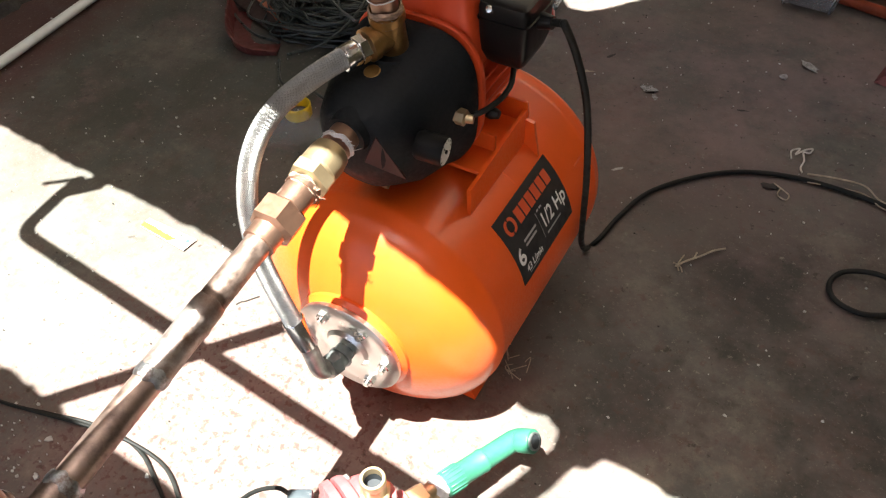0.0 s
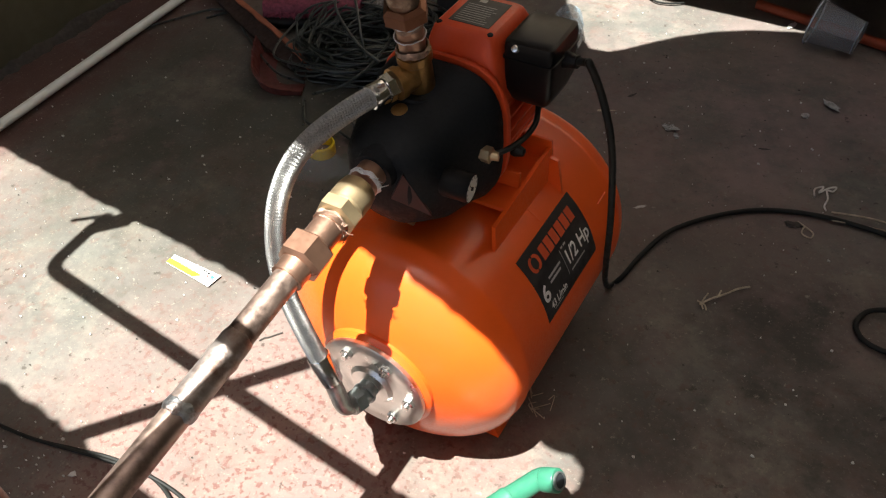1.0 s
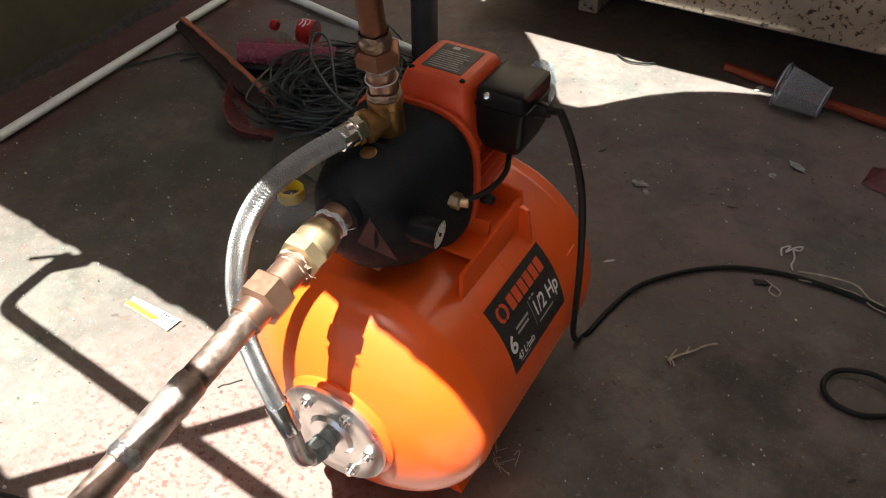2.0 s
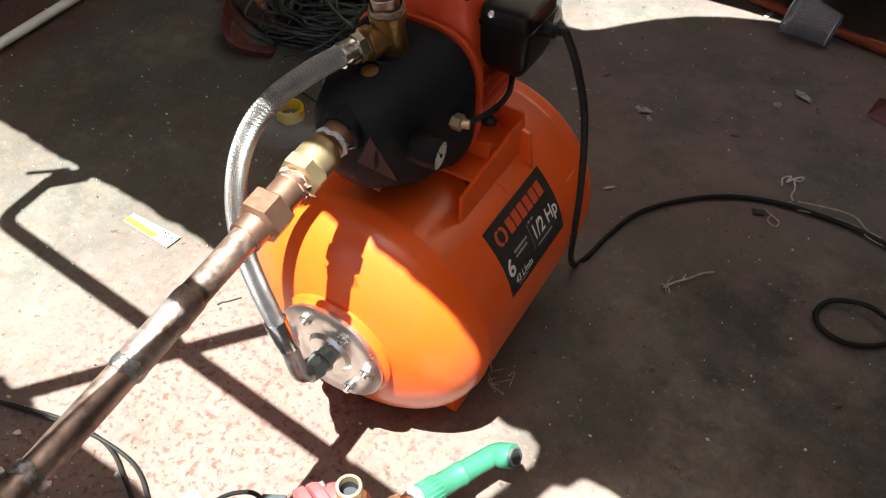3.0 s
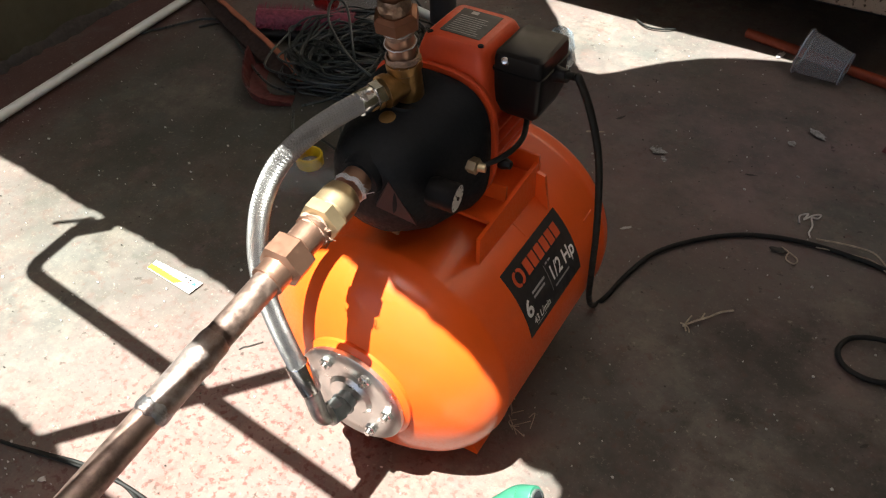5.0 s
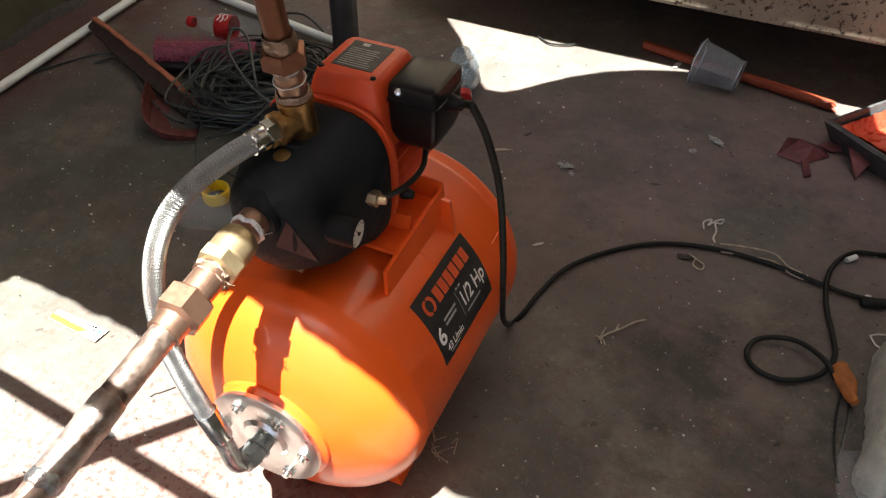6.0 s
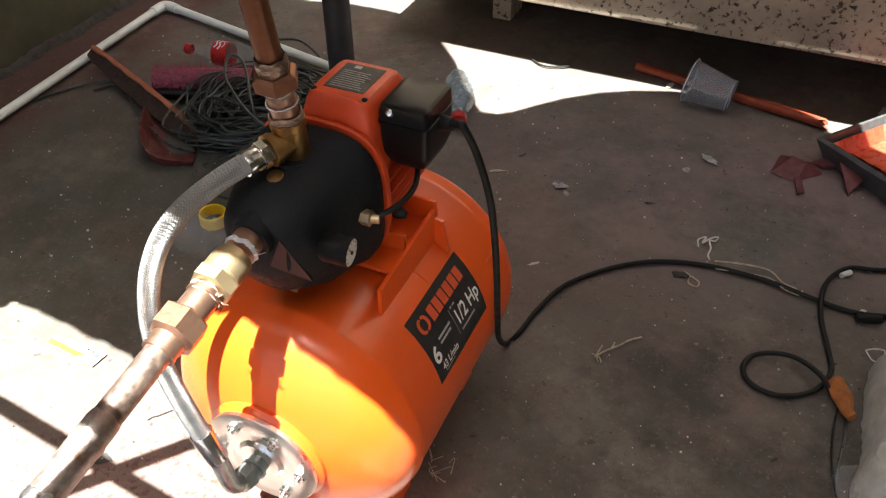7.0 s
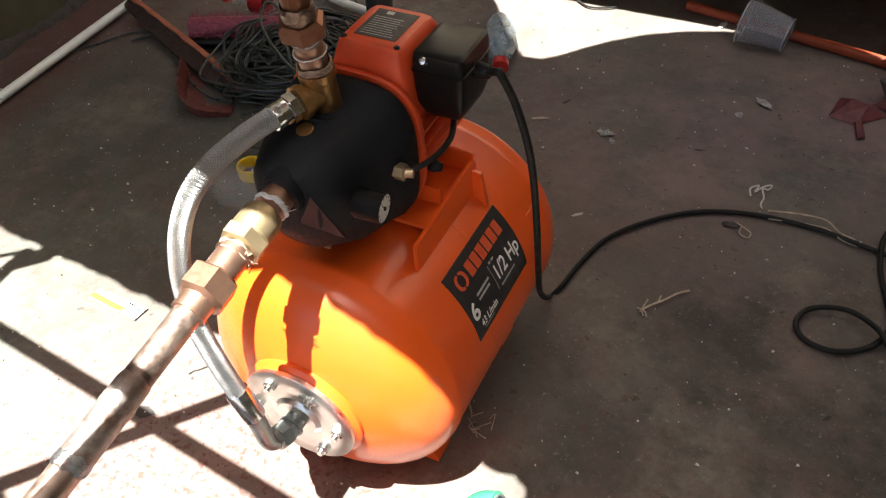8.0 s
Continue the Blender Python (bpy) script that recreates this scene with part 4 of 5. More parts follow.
# ---------------------------------------------------------------- power cord
cord = thing("power_cord", "thick black rubber power cord looping across the floor", "cable")
CP = [(0.112, 0.050, 0.4465), (0.124, 0.047, 0.450), (0.1290, 0.0400, 0.4530), (0.1385, 0.0480, 0.4230), (0.1520, 0.0460, 0.3850), (0.1570, 0.0520, 0.3370), (0.1580, 0.0640, 0.2640), (0.1500, 0.0950, 0.1760), (0.1420, 0.1273, 0.1055),
      (0.124, 0.212, 0.004), (0.1329, 0.2367, 0.0040), (0.1412, 0.2887, 0.0040), (0.1618, 0.3556, 0.0040), (0.2127, 0.4187, 0.0040), (0.2714, 0.4613, 0.0040), (0.3437, 0.4832, 0.0040), (0.4262, 0.4851, 0.0040), (0.4911, 0.4741, 0.0040),
      (0.5455, 0.4665, 0.0040), (0.5957, 0.4763, 0.0040), (0.70, 0.52, 0.004), (0.78, 0.58, 0.004), (0.76, 0.66, 0.004), (0.68, 0.64, 0.004), (0.5917, 0.5809, 0.0040), (0.5389, 0.5618, 0.0040), (0.5107, 0.5042, 0.0080), (0.5120, 0.4383, 0.0050), (0.5273, 0.3759, 0.0040), (0.5334, 0.3339, 0.0050), (0.5164, 0.2940, 0.0040),
      (0.4774, 0.2687, 0.0040), (0.4415, 0.2733, 0.0040), (0.4267, 0.2976, 0.0050), (0.4403, 0.3277, 0.0060), (0.4817, 0.3387, 0.0100), (0.5185, 0.3167, 0.0140), (0.5381, 0.2919, 0.0080)]
bm = bmesh.new()
tube(bm, smooth_path(CP, 8), 0.0036, 12)
part("cable", bm, M_RUBBER, cord)
bm = bmesh.new()
a, b = Vector((0.5308, 0.5399, 0.0045)), Vector((0.5433, 0.5535, 0.0045))
rod(bm, a, b, 0.0043, 12)
part("cable_tag", bm, M_WHITE, cord, "white wire marker")
bm = bmesh.new()
rod(bm, (0.5569, 0.4546, 0.0060), (0.5897, 0.4642, 0.0060), 0.006, 12)
part("cable_joint", bm, M_RUBBER, cord)

# ---------------------------------------------------------------- white pipe and post along the walls
pvc = thing("white_pipe", "white plastic water pipe lying along the wall base", "pipe")
A, C, B = Vector((-0.9619, 0.3650, 0.0130)), Vector((-0.9885, 0.8890, 0.0130)), Vector((-0.4698, 0.7792, 0.0130))
bm = bmesh.new()
rod(bm, C + (A - C) * 1.9, C + (A - C).normalized() * 0.03, 0.0088, 20)
part("long_pipe", bm, M_PVC, pvc)
bm = bmesh.new()
rod(bm, C + (B - C).normalized() * 0.03, C + (B - C) * 1.35, 0.0088, 20)
part("short_pipe", bm, M_PVC, pvc)
bm = bmesh.new()
tube(bm, corner_path([C + (A - C).normalized() * 0.045, C, C + (B - C).normalized() * 0.045], 0.02), 0.0112, 20)
part("elbow", bm, M_PVC, pvc)
post = thing("steel_post", "dark painted round steel post", "post", (-0.427, 0.74, 0))
bm = bmesh.new()
lathe(bm, [(0.026, 0), (0.026, H)], None, 28)
part("shaft", bm, M_POST, post)
bm = bmesh.new()
box(bm, (-0.05, -0.05, 0), (0.05, 0.05, 0.006), 0.002)
part("base_plate", bm, M_POST, post)

# ---------------------------------------------------------------- heap in the corner
strip = thing("broken_board_strip", "long charred board strip with a raw red edge", "board")
SP = smooth_path([(-0.9636, 0.6188, 0.0300), (-0.8033, 0.5493, 0.0220), (-0.6541, 0.4828, 0.0220), (-0.5595, 0.4427, 0.0120)], 6)
bm = bmesh.new()
rows = []
for i, p in enumerate(SP):
    d = (SP[min(i + 1, len(SP) - 1)] - SP[max(i - 1, 0)]).normalized()
    w = Vector((d.y, -d.x, 0)) * -1
    f = i / (len(SP) - 1)
    wide = 0.005 + 0.013 * math.sin(math.pi * (0.12 + 0.8 * f))
    jag = 0.003 * noise.noise((i * 1.7, 0, 0))
    rows.append([bm.verts.new(p + w * (-wide + jag) + Vector((0, 0, -0.008))), bm.verts.new(p + w * (wide + jag) + Vector((0, 0, 0.006))), bm.verts.new(p + w * (wide + jag) + Vector((0, 0, 0.001))), bm.verts.new(p + w * (-wide + jag) + Vector((0, 0, -0.014)))])
for a, b in zip(rows, rows[1:]):
    for k in range(4):
        j = (k + 1) % 4
        bm.faces.new((a[k], a[j], b[j], b[k]))
bm.faces.new(rows[0])
bm.faces.new(rows[-1])
part("board", bm, M_STRIP, strip, smooth=False)
bm = bmesh.new()
rows = []
for i, p in enumerate(SP):
    d = (SP[min(i + 1, len(SP) - 1)] - SP[max(i - 1, 0)]).normalized()
    w = Vector((-d.y, d.x, 0))
    f = i / (len(SP) - 1)
    wide = 0.005 + 0.013 * math.sin(math.pi * (0.12 + 0.8 * f)) + 0.001
    t = 0.0085 + 0.005 * noise.noise((i * 2.3, 4, 0))
    rows.append([bm.verts.new(p + w * (wide - t) + Vector((0, 0, 0.0068))), bm.verts.new(p + w * (wide + 0.001) + Vector((0, 0, 0.0068))), bm.verts.new(p + w * (wide + 0.001) + Vector((0, 0, -0.002))), bm.verts.new(p + w * (wide - t) + Vector((0, 0, -0.002)))])
for a, b in zip(rows, rows[1:]):
    for k in range(4):
        j = (k + 1) % 4
        bm.faces.new((a[k], a[j], b[j], b[k]))
bm.faces.new(rows[0])
bm.faces.new(rows[-1])
part("raw_edge", bm, M_STRIPEDGE, strip, "raw reddish broken edge", smooth=False)

# coil of wire
coil = thing("wire_coil", "tangled coil of thin grey electric wire", "wire", (-0.505, 0.575, 0))
rnd = random.Random(5)
for k in range(72):
    bm = bmesh.new()
    rx, ry = rnd.uniform(0.055, 0.150), rnd.uniform(0.045, 0.12)
    cx, cy, tilt = rnd.uniform(-0.03, 0.035), rnd.uniform(-0.045, 0.035), rnd.uniform(-0.3, 1.6)
    z0 = 0.004 + 0.060 * (k / 72)
    pts = []
    for j in range(14):
        a = 2 * math.pi * j / 14
        x, y = rx * math.cos(a) + rnd.uniform(-.010, .010), ry * math.sin(a) + rnd.uniform(-.010, .010)
        pts.append((cx + x * math.cos(tilt) - y * math.sin(tilt), cy + x * math.sin(tilt) + y * math.cos(tilt), max(0.003, z0 * (1 - 0.3 * abs(math.cos(a))) + rnd.uniform(-.006, .006))))
    path = smooth_path(pts, 4, True)
    tube(bm, path + [path[0]], rnd.choice((0.0017, 0.0020, 0.0024)), 7, False)
    part("wire_turn", bm, M_WIRE, coil)
for pts in ([(-0.4041, 0.4565, 0.0700), (-0.4498, 0.4612, 0.0900), (-0.5308, 0.5152, 0.1100), (-0.5631, 0.5727, 0.1200), (-0.5391, 0.5800, 0.1100), (-0.4668, 0.4949, 0.0900), (-0.4418, 0.4671, 0.0600)],
            [(-0.5801, 0.4411, 0.0100), (-0.6938, 0.4939, 0.0060), (-0.8653, 0.5646, 0.0040), (-0.9385, 0.4838, 0.0040), (-0.9802, 0.4069, 0.0040)],
            [(-0.5482, 0.4153, 0.0100), (-0.6204, 0.4203, 0.0120), (-0.7516, 0.4989, 0.0080), (-0.8387, 0.5598, 0.0060), (-0.8786, 0.5218, 0.0040)],
            [(-0.5023, 0.3813, 0.0200), (-0.4380, 0.3988, 0.0500), (-0.4231, 0.4653, 0.0600), (-0.4368, 0.5414, 0.0600)],
            [(-0.6409, 0.8301, 0.0200), (-0.5815, 0.8282, 0.0300), (-0.5292, 0.8083, 0.0200), (-0.5122, 0.7959, 0.0100)],
            [(-0.5160, 0.3723, 0.0100), (-0.4712, 0.3204, 0.0100), (-0.4202, 0.3284, 0.0080), (-0.3663, 0.3158, 0.0100), (-0.4011, 0.3561, 0.0300)]):
    bm = bmesh.new()
    tube(bm, smooth_path([Vector(p) - Vector((-0.505, 0.575, 0)) for p in pts], 8), 0.0026, 8)
    part("loose_wire", bm, M_WIRE, coil)

# broom head
brush = thing("broom_head", "broom head with pink plastic bristles", "brush")
b0, b1 = Vector((-0.7432, 0.5454, 0.0350)), Vector((-0.5627, 0.6237, 0.0350))
axis = (b1 - b0).normalized()
side = Vector((-axis.y, axis.x, 0))
bm = bmesh.new()
tube(bm, smooth_path([b0 - Vector((0, 0, 0.02)), b0.lerp(b1, 0.3) - Vector((0, 0, 0.02)), b0.lerp(b1, 0.7) - Vector((0, 0, 0.02)), b1 - Vector((0, 0, 0.02))], 4), 0.012, 10)
part("stock", bm, M_PLASTIC, brush, "black broom stock")
bm = bmesh.new()
tube(bm, smooth_path([b0 + side * 0.022, b0.lerp(b1, 0.3) + side * 0.024, b0.lerp(b1, 0.7) + side * 0.024, b1 + side * 0.022], 6), 0.021, 14)
part("bristle_core", bm, M_PINK, brush)
bm = bmesh.new()
rnd = random.Random(9)
for k in range(1100):
    f = rnd.random()
    base = b0.lerp(b1, f) + side * rnd.uniform(-0.004, 0.012) + Vector((0, 0, rnd.uniform(-0.02, 0.0)))
    tip = base + side * rnd.uniform(0.035, 0.052) + axis * rnd.uniform(-0.008, 0.008) + Vector((0, 0, rnd.uniform(0.0, 0.030)))
    w = axis * 0.0012
    mid = base.lerp(tip, 0.5) + Vector((0, 0, 0.004))
    v = [bm.verts.new(p) for p in (base - w, base + w, mid + w, mid - w, tip)]
    bm.faces.new(v[:4])
    bm.faces.new((v[3], v[2], v[4]))
tagged(part("bristles", bm, M_PINK, brush, "faded pink bristles", smooth=False), kind="stuff")

# drinks bottle
bottle = thing("plastic_bottle", "empty clear plastic bottle with a red label and cap, lying down", "bottle")
p0, p1 = Vector((-0.7767, 0.6986, 0.0330)), Vector((-0.6209, 0.7176, 0.0330))
bd = (p1 - p0).normalized()
m = along(p0, p1)
bm = bmesh.new()
lathe(bm, [(0.0095, 0.012), (0.0095, 0.022), (0.0105, 0.030), (0.018, 0.052), (0.0245, 0.072), (0.0255, 0.085), (0.0255, 0.165), (0.0235, 0.185), (0.0255, 0.20), (0.024, 0.222), (0.015, 0.228), (0, 0.222)], m, 32, False)
part("body", bm, M_PET, bottle)
bm = bmesh.new()
lathe(bm, [(0, 0.0), (0.0105, 0.0), (0.0115, 0.002), (0.0115, 0.013), (0.0105, 0.014)], m, 20, False)
part("cap", bm, M_RED, bottle, "red screw cap")
bm = bmesh.new()
lathe(bm, [(0.0245, 0.0705), (0.0258, 0.083), (0.0259, 0.104)], m, 32, False)
lab = part("label_sleeve", bm, M_RED, bottle, "red printed label")
bm = bmesh.new()
for h0, h1, a0, a1 in ((0.077, 0.080, 0.2, 1.6), (0.085, 0.0885, 0.4, 1.7), (0.094, 0.0965, 0.3, 1.5)):
    ring = []
    for k in range(9):
        a = a0 + (a1 - a0) * k / 8 + 0.6
        ring.append([bm.verts.new(m @ Vector((0.0262 * math.cos(a), 0.0262 * math.sin(a), h + 0.0022 * math.sin(k * 1.3)))) for h in (h0, h1)])
    for a, b in zip(ring, ring[1:]):
        bm.faces.new((a[0], b[0], b[1], a[1]))
part("print_band", bm, M_WHITE, bottle, smooth=False)

# second bottle behind the switch box
bottle2 = thing("plastic_bottle", "crumpled clear plastic bottle with a red cap, lying on the floor", "bottle")
q0, q1 = Vector((-0.1495, 0.6819, 0.0200)), Vector((-0.1812, 0.7554, 0.0280))
m = along(q0, q1)
bm = bmesh.new()
lathe(bm, [(0.0125, 0.012), (0.0125, 0.022), (0.022, 0.045), (0.028, 0.06), (0.026, 0.08), (0.028, 0.10), (0.026, 0.13), (0.02, 0.14), (0, 0.138)], m, 20, False)
for v in bm.verts:
    v.co += Vector((noise.noise(v.co * 60), noise.noise(v.co * 60 + Vector((5, 0, 0))), 0)) * 0.004
part("body", bm, M_PETBLUE, bottle2, "crumpled blue-grey bottle wall", smooth=False)
bm = bmesh.new()
lathe(bm, [(0, 0.0), (0.0145, 0.0), (0.015, 0.002), (0.015, 0.016), (0.0138, 0.017)], m, 20, False)
part("cap", bm, M_RED, bottle2, "red screw cap")

# red shard of plastic at the coil
def shard(name, outline, z, thick, mat, label, category, tilt=(0, 0)):
    """A thin broken piece lying on the floor, tilted."""
    cx, cy = sum(p[0] for p in outline) / len(outline), sum(p[1] for p in outline) / len(outline)
    bm = bmesh.new()
    lo = [bm.verts.new((x - cx, y - cy, z + (x - cx) * tilt[0] + (y - cy) * tilt[1])) for x, y in outline]
    hi = [bm.verts.new(v.co + Vector((0, 0, thick))) for v in lo]
    bm.faces.new(lo[::-1])
    bm.faces.new(hi)
    for k in range(len(lo)):
        j = (k + 1) % len(lo)
        bm.faces.new((lo[k], lo[j], hi[j], hi[k]))
    drop = min(v.co.z for v in bm.verts)
    for v in bm.verts:
        v.co.z -= drop - 0.0005
    ob = part(name, bm, mat, smooth=False)
    ob.location = (cx, cy, 0)
    return tagged(ob, label, category)


def xy(p):
    return p[:2]


ribbon = bmesh.new()
SR = smooth_path([(-0.690, 0.470, 0.0), (-0.664, 0.424, 0.0), (-0.628, 0.384, 0.0), (-0.585, 0.372, 0.0), (-0.538, 0.392, 0.0)], 6)
rows = []
for i, p in enumerate(SR):
    f = i / (len(SR) - 1)
    d = (SR[min(i + 1, len(SR) - 1)] - SR[max(i - 1, 0)]).normalized()
    w = Vector((-d.y, d.x, 0))
    tall = 0.040 * (1 - 0.72 * f) * (1 + 0.12 * noise.noise((i * 0.9, 2, 0)))
    rows.append([ribbon.verts.new(p + Vector((0.615, -0.42, 0)) + q) for q in (w * 0.034, w * 0.004 + Vector((0, 0, 0.003)), w * -0.004 + Vector((0, 0, tall)), w * -0.007 + Vector((0, 0, tall)), w * -0.001)])
for a, b in zip(rows, rows[1:]):
    for k in range(5):
        j = (k + 1) % 5
        ribbon.faces.new((a[k], a[j], b[j], b[k]))
ribbon.faces.new(rows[0])
ribbon.faces.new(rows[-1])
ob = part("plastic_shard", ribbon, M_REDPLASTIC, smooth=False)
ob.location = (-0.615, 0.42, 0.0005)
tagged(ob, "curved dull red plastic shard beside the wire", "shard")
folded = bmesh.new()
FO = Vector((0.440, 0.80, 0))
low, peak = [(0.398, 0.776), (0.442, 0.766), (0.482, 0.806), (0.470, 0.834), (0.408, 0.838)], [(0.428, 0.802), (0.452, 0.800)]
lo = [folded.verts.new(Vector((x, y, 0.0005)) - FO) for x, y in low]
hi = [folded.verts.new(Vector((x, y, z)) - FO) for (x, y), z in zip(peak, (0.026, 0.019))]
for f in ((lo[0], lo[1], hi[1], hi[0]), (lo[1], lo[2], hi[1]), (lo[2], lo[3], hi[1]), (lo[3], lo[4], hi[0], hi[1]), (lo[4], lo[0], hi[0]), lo[::-1]):
    folded.faces.new(f)
ob = part("board_shard", folded, M_SHARD, smooth=False)
ob.location = FO
tagged(ob, "folded oxblood-red board piece on the floor", "shard", group="board shards by the tray")
for outline, tilt in (([xy((0.4384, 0.7675, 0.0000)), xy((0.4469, 0.7748, 0.0000)), xy((0.4587, 0.7325, 0.0000)), xy((0.4485, 0.7264, 0.0000))], (0.1, 0.1)),
                      ([xy((0.4580, 0.8294, 0.0000)), xy((0.4912, 0.8590, 0.0000)), xy((0.4986, 0.8265, 0.0000)), xy((0.4803, 0.8223, 0.0000))], (0.1, 0.1)),
                      ([xy((0.5027, 0.8100, 0.0000)), xy((0.5456, 0.7930, 0.0000)), xy((0.5305, 0.7639, 0.0000)), xy((0.5267, 0.7537, 0.0000))], (-0.1, 0.4))):
    tagged(shard("board_shard", outline, 0, 0.004, M_SHARD, "broken oxblood-red board piece on the floor", "shard", tilt), group="board shards by the tray")

# ---------------------------------------------------------------- things by the back trough
cup = thing("plastic_cup", "translucent plastic cup lying on its side", "cup")
k0, k1 = Vector((0.2120, 0.9647, 0.0420)), Vector((0.2982, 0.9536, 0.0320))
m = along(k0, k1)
bm = bmesh.new()
hgt = (k1 - k0).length
lathe(bm, [(0.0400, 0.0), (0.0425, 0.0), (0.0428, 0.004), (0.0410, 0.006), (0.0305, hgt - 0.002), (0.029, hgt), (0, hgt), (0, hgt - 0.0015), (0.0285, hgt - 0.002), (0.0390, 0.006), (0.0400, 0.0)], m, 40, False)
part("wall", bm, M_CUP, cup)
for name_, r_, h_, t_ in (("rim", 0.0428, 0.003, 0.0016), ("base_ring", 0.0300, hgt - 0.003, 0.0013)):
    bm = bmesh.new()
    tube(bm, [m @ Vector((r_ * math.cos(2 * math.pi * k / 40), r_ * math.sin(2 * math.pi * k / 40), h_)) for k in range(41)], t_, 8, False)
    part(name_, bm, M_CUPRIM, cup)
stick = thing("orange_pipe", "broken orange clay-coloured plastic pipe on the floor", "pipe")
bm = bmesh.new()
a, b = Vector((0.0963, 1.0417, 0.0097)), Vector((0.4715, 0.9615, 0.0097))
m = along(a, b)
L_ = (b - a).length
lathe(bm, [(0.0096, 0), (0.0096, L_), (0.0078, L_), (0.0078, 0)], m, 18, False)
for v in bm.verts:
    if (v.co - b).length < 0.02:
        v.co += (b - a).normalized() * 0.02 * noise.noise(v.co * 90)
part("pipe", bm, M_TERRA, stick)

tray = thing("paint_tray", "grey paint tray caked with red paint", "tray", (0.545, 0.90, 0))
bm = bmesh.new()
h = 0.048
origin = Vector((0.4623, 0.8453, 0.0480))
ax = (Vector((0.5708, 0.7601, 0.0480)) - origin).normalized()
ay = Vector((-ax.y, ax.x, 0))
base = Vector((origin.x, origin.y, 0)) - Vector((0.545, 0.90, 0))
def tp(u, v, z):
    return base + ax * u + ay * v + Vector((0, 0, z))
W_, D_ = 0.24, 0.17
outer_top = [tp(0, 0, h), tp(W_, 0, h), tp(W_, D_, h), tp(0, D_, h)]
outer_lip = [tp(-.004, -.004, h - 0.004), tp(W_ + .004, -.004, h - 0.004), tp(W_ + .004, D_ + .004, h - 0.004), tp(-.004, D_ + .004, h - 0.004)]
outer_bot = [tp(0.014, 0.014, 0), tp(W_ - .014, 0.014, 0), tp(W_ - .014, D_ - .014, 0), tp(0.014, D_ - .014, 0)]
inner_top = [tp(0.005, 0.005, h), tp(W_ - .005, 0.005, h), tp(W_ - .005, D_ - .005, h), tp(0.005, D_ - .005, h)]
inner_bot = [tp(0.02, 0.02, 0.010), tp(W_ - .02, 0.02, 0.024), tp(W_ - .02, D_ - .02, 0.024), tp(0.02, D_ - .02, 0.010)]
rings = [[bm.verts.new(p) for p in r] for r in (outer_bot, outer_lip, outer_top, inner_top, inner_bot)]
for a, b in zip(rings, rings[1:]):
    for k in range(4):
        j = (k + 1) % 4
        bm.faces.new((a[k], a[j], b[j], b[k]))
bm.faces.new(rings[0][::-1])
bm.faces.new(rings[-1])
part("shell", bm, M_TRAY, tray, smooth=False)
bm = bmesh.new()
NU, NV = 14, 10
grid = [[bm.verts.new(tp(0.0155 + (W_ - 0.031) * i / NU, 0.0155 + (D_ - 0.031) * j / NV,
                         (0.0135 + 0.014 * i / NU + (0.026 if i in (0, NU) or j in (0, NV) else 0) + 0.0022 * noise.noise((i * 0.9, j * 0.9, 0))))) for j in range(NV + 1)] for i in range(NU + 1)]
for i in range(NU):
    for j in range(NV):
        bm.faces.new((grid[i][j], grid[i + 1][j], grid[i + 1][j + 1], grid[i][j + 1]))
part("paint_crust", bm, M_REDPAINT, tray, "orange-red dried paint")

# crumpled white sack and a crust
sack = bmesh.new()
outline = [(0.5802, 0.2135, -0.0000), (0.5778, 0.2770, 0.0000), (0.5789, 0.3417, 0.0000), (0.5954, 0.3745, 0.0000), (0.70, 0.42, 0), (0.80, 0.30, 0), (0.74, 0.10, 0), (0.62, 0.10, 0), (0.572, 0.15, 0)]
cx, cy = sum(p[0] for p in outline) / len(outline), sum(p[1] for p in outline) / len(outline)
edge = smooth_path([(p[0] - cx, p[1] - cy, 0) for p in outline], 14, True)
rings = []
for step in range(26):
    f = 1.0 - step / 26
    z = 0.0 if step == 0 else 0.05 * min(1, (step / 5)) ** 0.6
    rings.append([sack.verts.new(Vector((p.x * f * (1 + 0.07 * abs(noise.noise((p.x * 45, p.y * 45, f * 9)))), p.y * f * (1 + 0.07 * noise.noise((p.y * 45, p.x * 45, f * 9))), 0 if step == 0 else max(0.004, z + 0.024 * abs(noise.noise((p.x * f * 22, p.y * f * 22, 1))) + 0.018 * abs(noise.noise((p.x * f * 55, p.y * f * 55, 5))))))) for p in edge])
for a, b in zip(rings, rings[1:]):
    for k in range(len(a)):
        j = (k + 1) % len(a)
        sack.faces.new((a[k], a[j], b[j], b[k]))
sack.faces.new(rings[-1])
ob = part("plastic_sack", sack, M_CLOTH)
ob.location = (cx, cy, 0)
tagged(ob, "crumpled dirty white plastic sack on the floor", "sack")
film_ = bmesh.new()
rows = []
for i in range(22):
    row = []
    for j in range(16):
        u, v = i / 21, j / 15
        p = Vector((0.552 + 0.075 * u + 0.01 * noise.noise((u * 5, v * 5, 3)), 0.10 + 0.09 * v + 0.012 * noise.noise((u * 4, v * 6, 8)), 0.002 + 0.03 * abs(noise.noise((u * 6, v * 7, 0))) + 0.012 * u))
        row.append(film_.verts.new(p - Vector((0.59, 0.145, 0))))
    rows.append(row)
for i in range(21):
    for j in range(15):
        film_.faces.new((rows[i][j], rows[i + 1][j], rows[i + 1][j + 1], rows[i][j + 1]))
ob = part("plastic_film", film_, M_FILM)
ob.location = (0.59, 0.145, 0)
tagged(ob, "crumpled clear plastic film against the sack", "plastic film")
bm = bmesh.new()
a, b = Vector((0.5371, 0.3163, 0.0120)), Vector((0.5623, 0.2606, 0.0090))
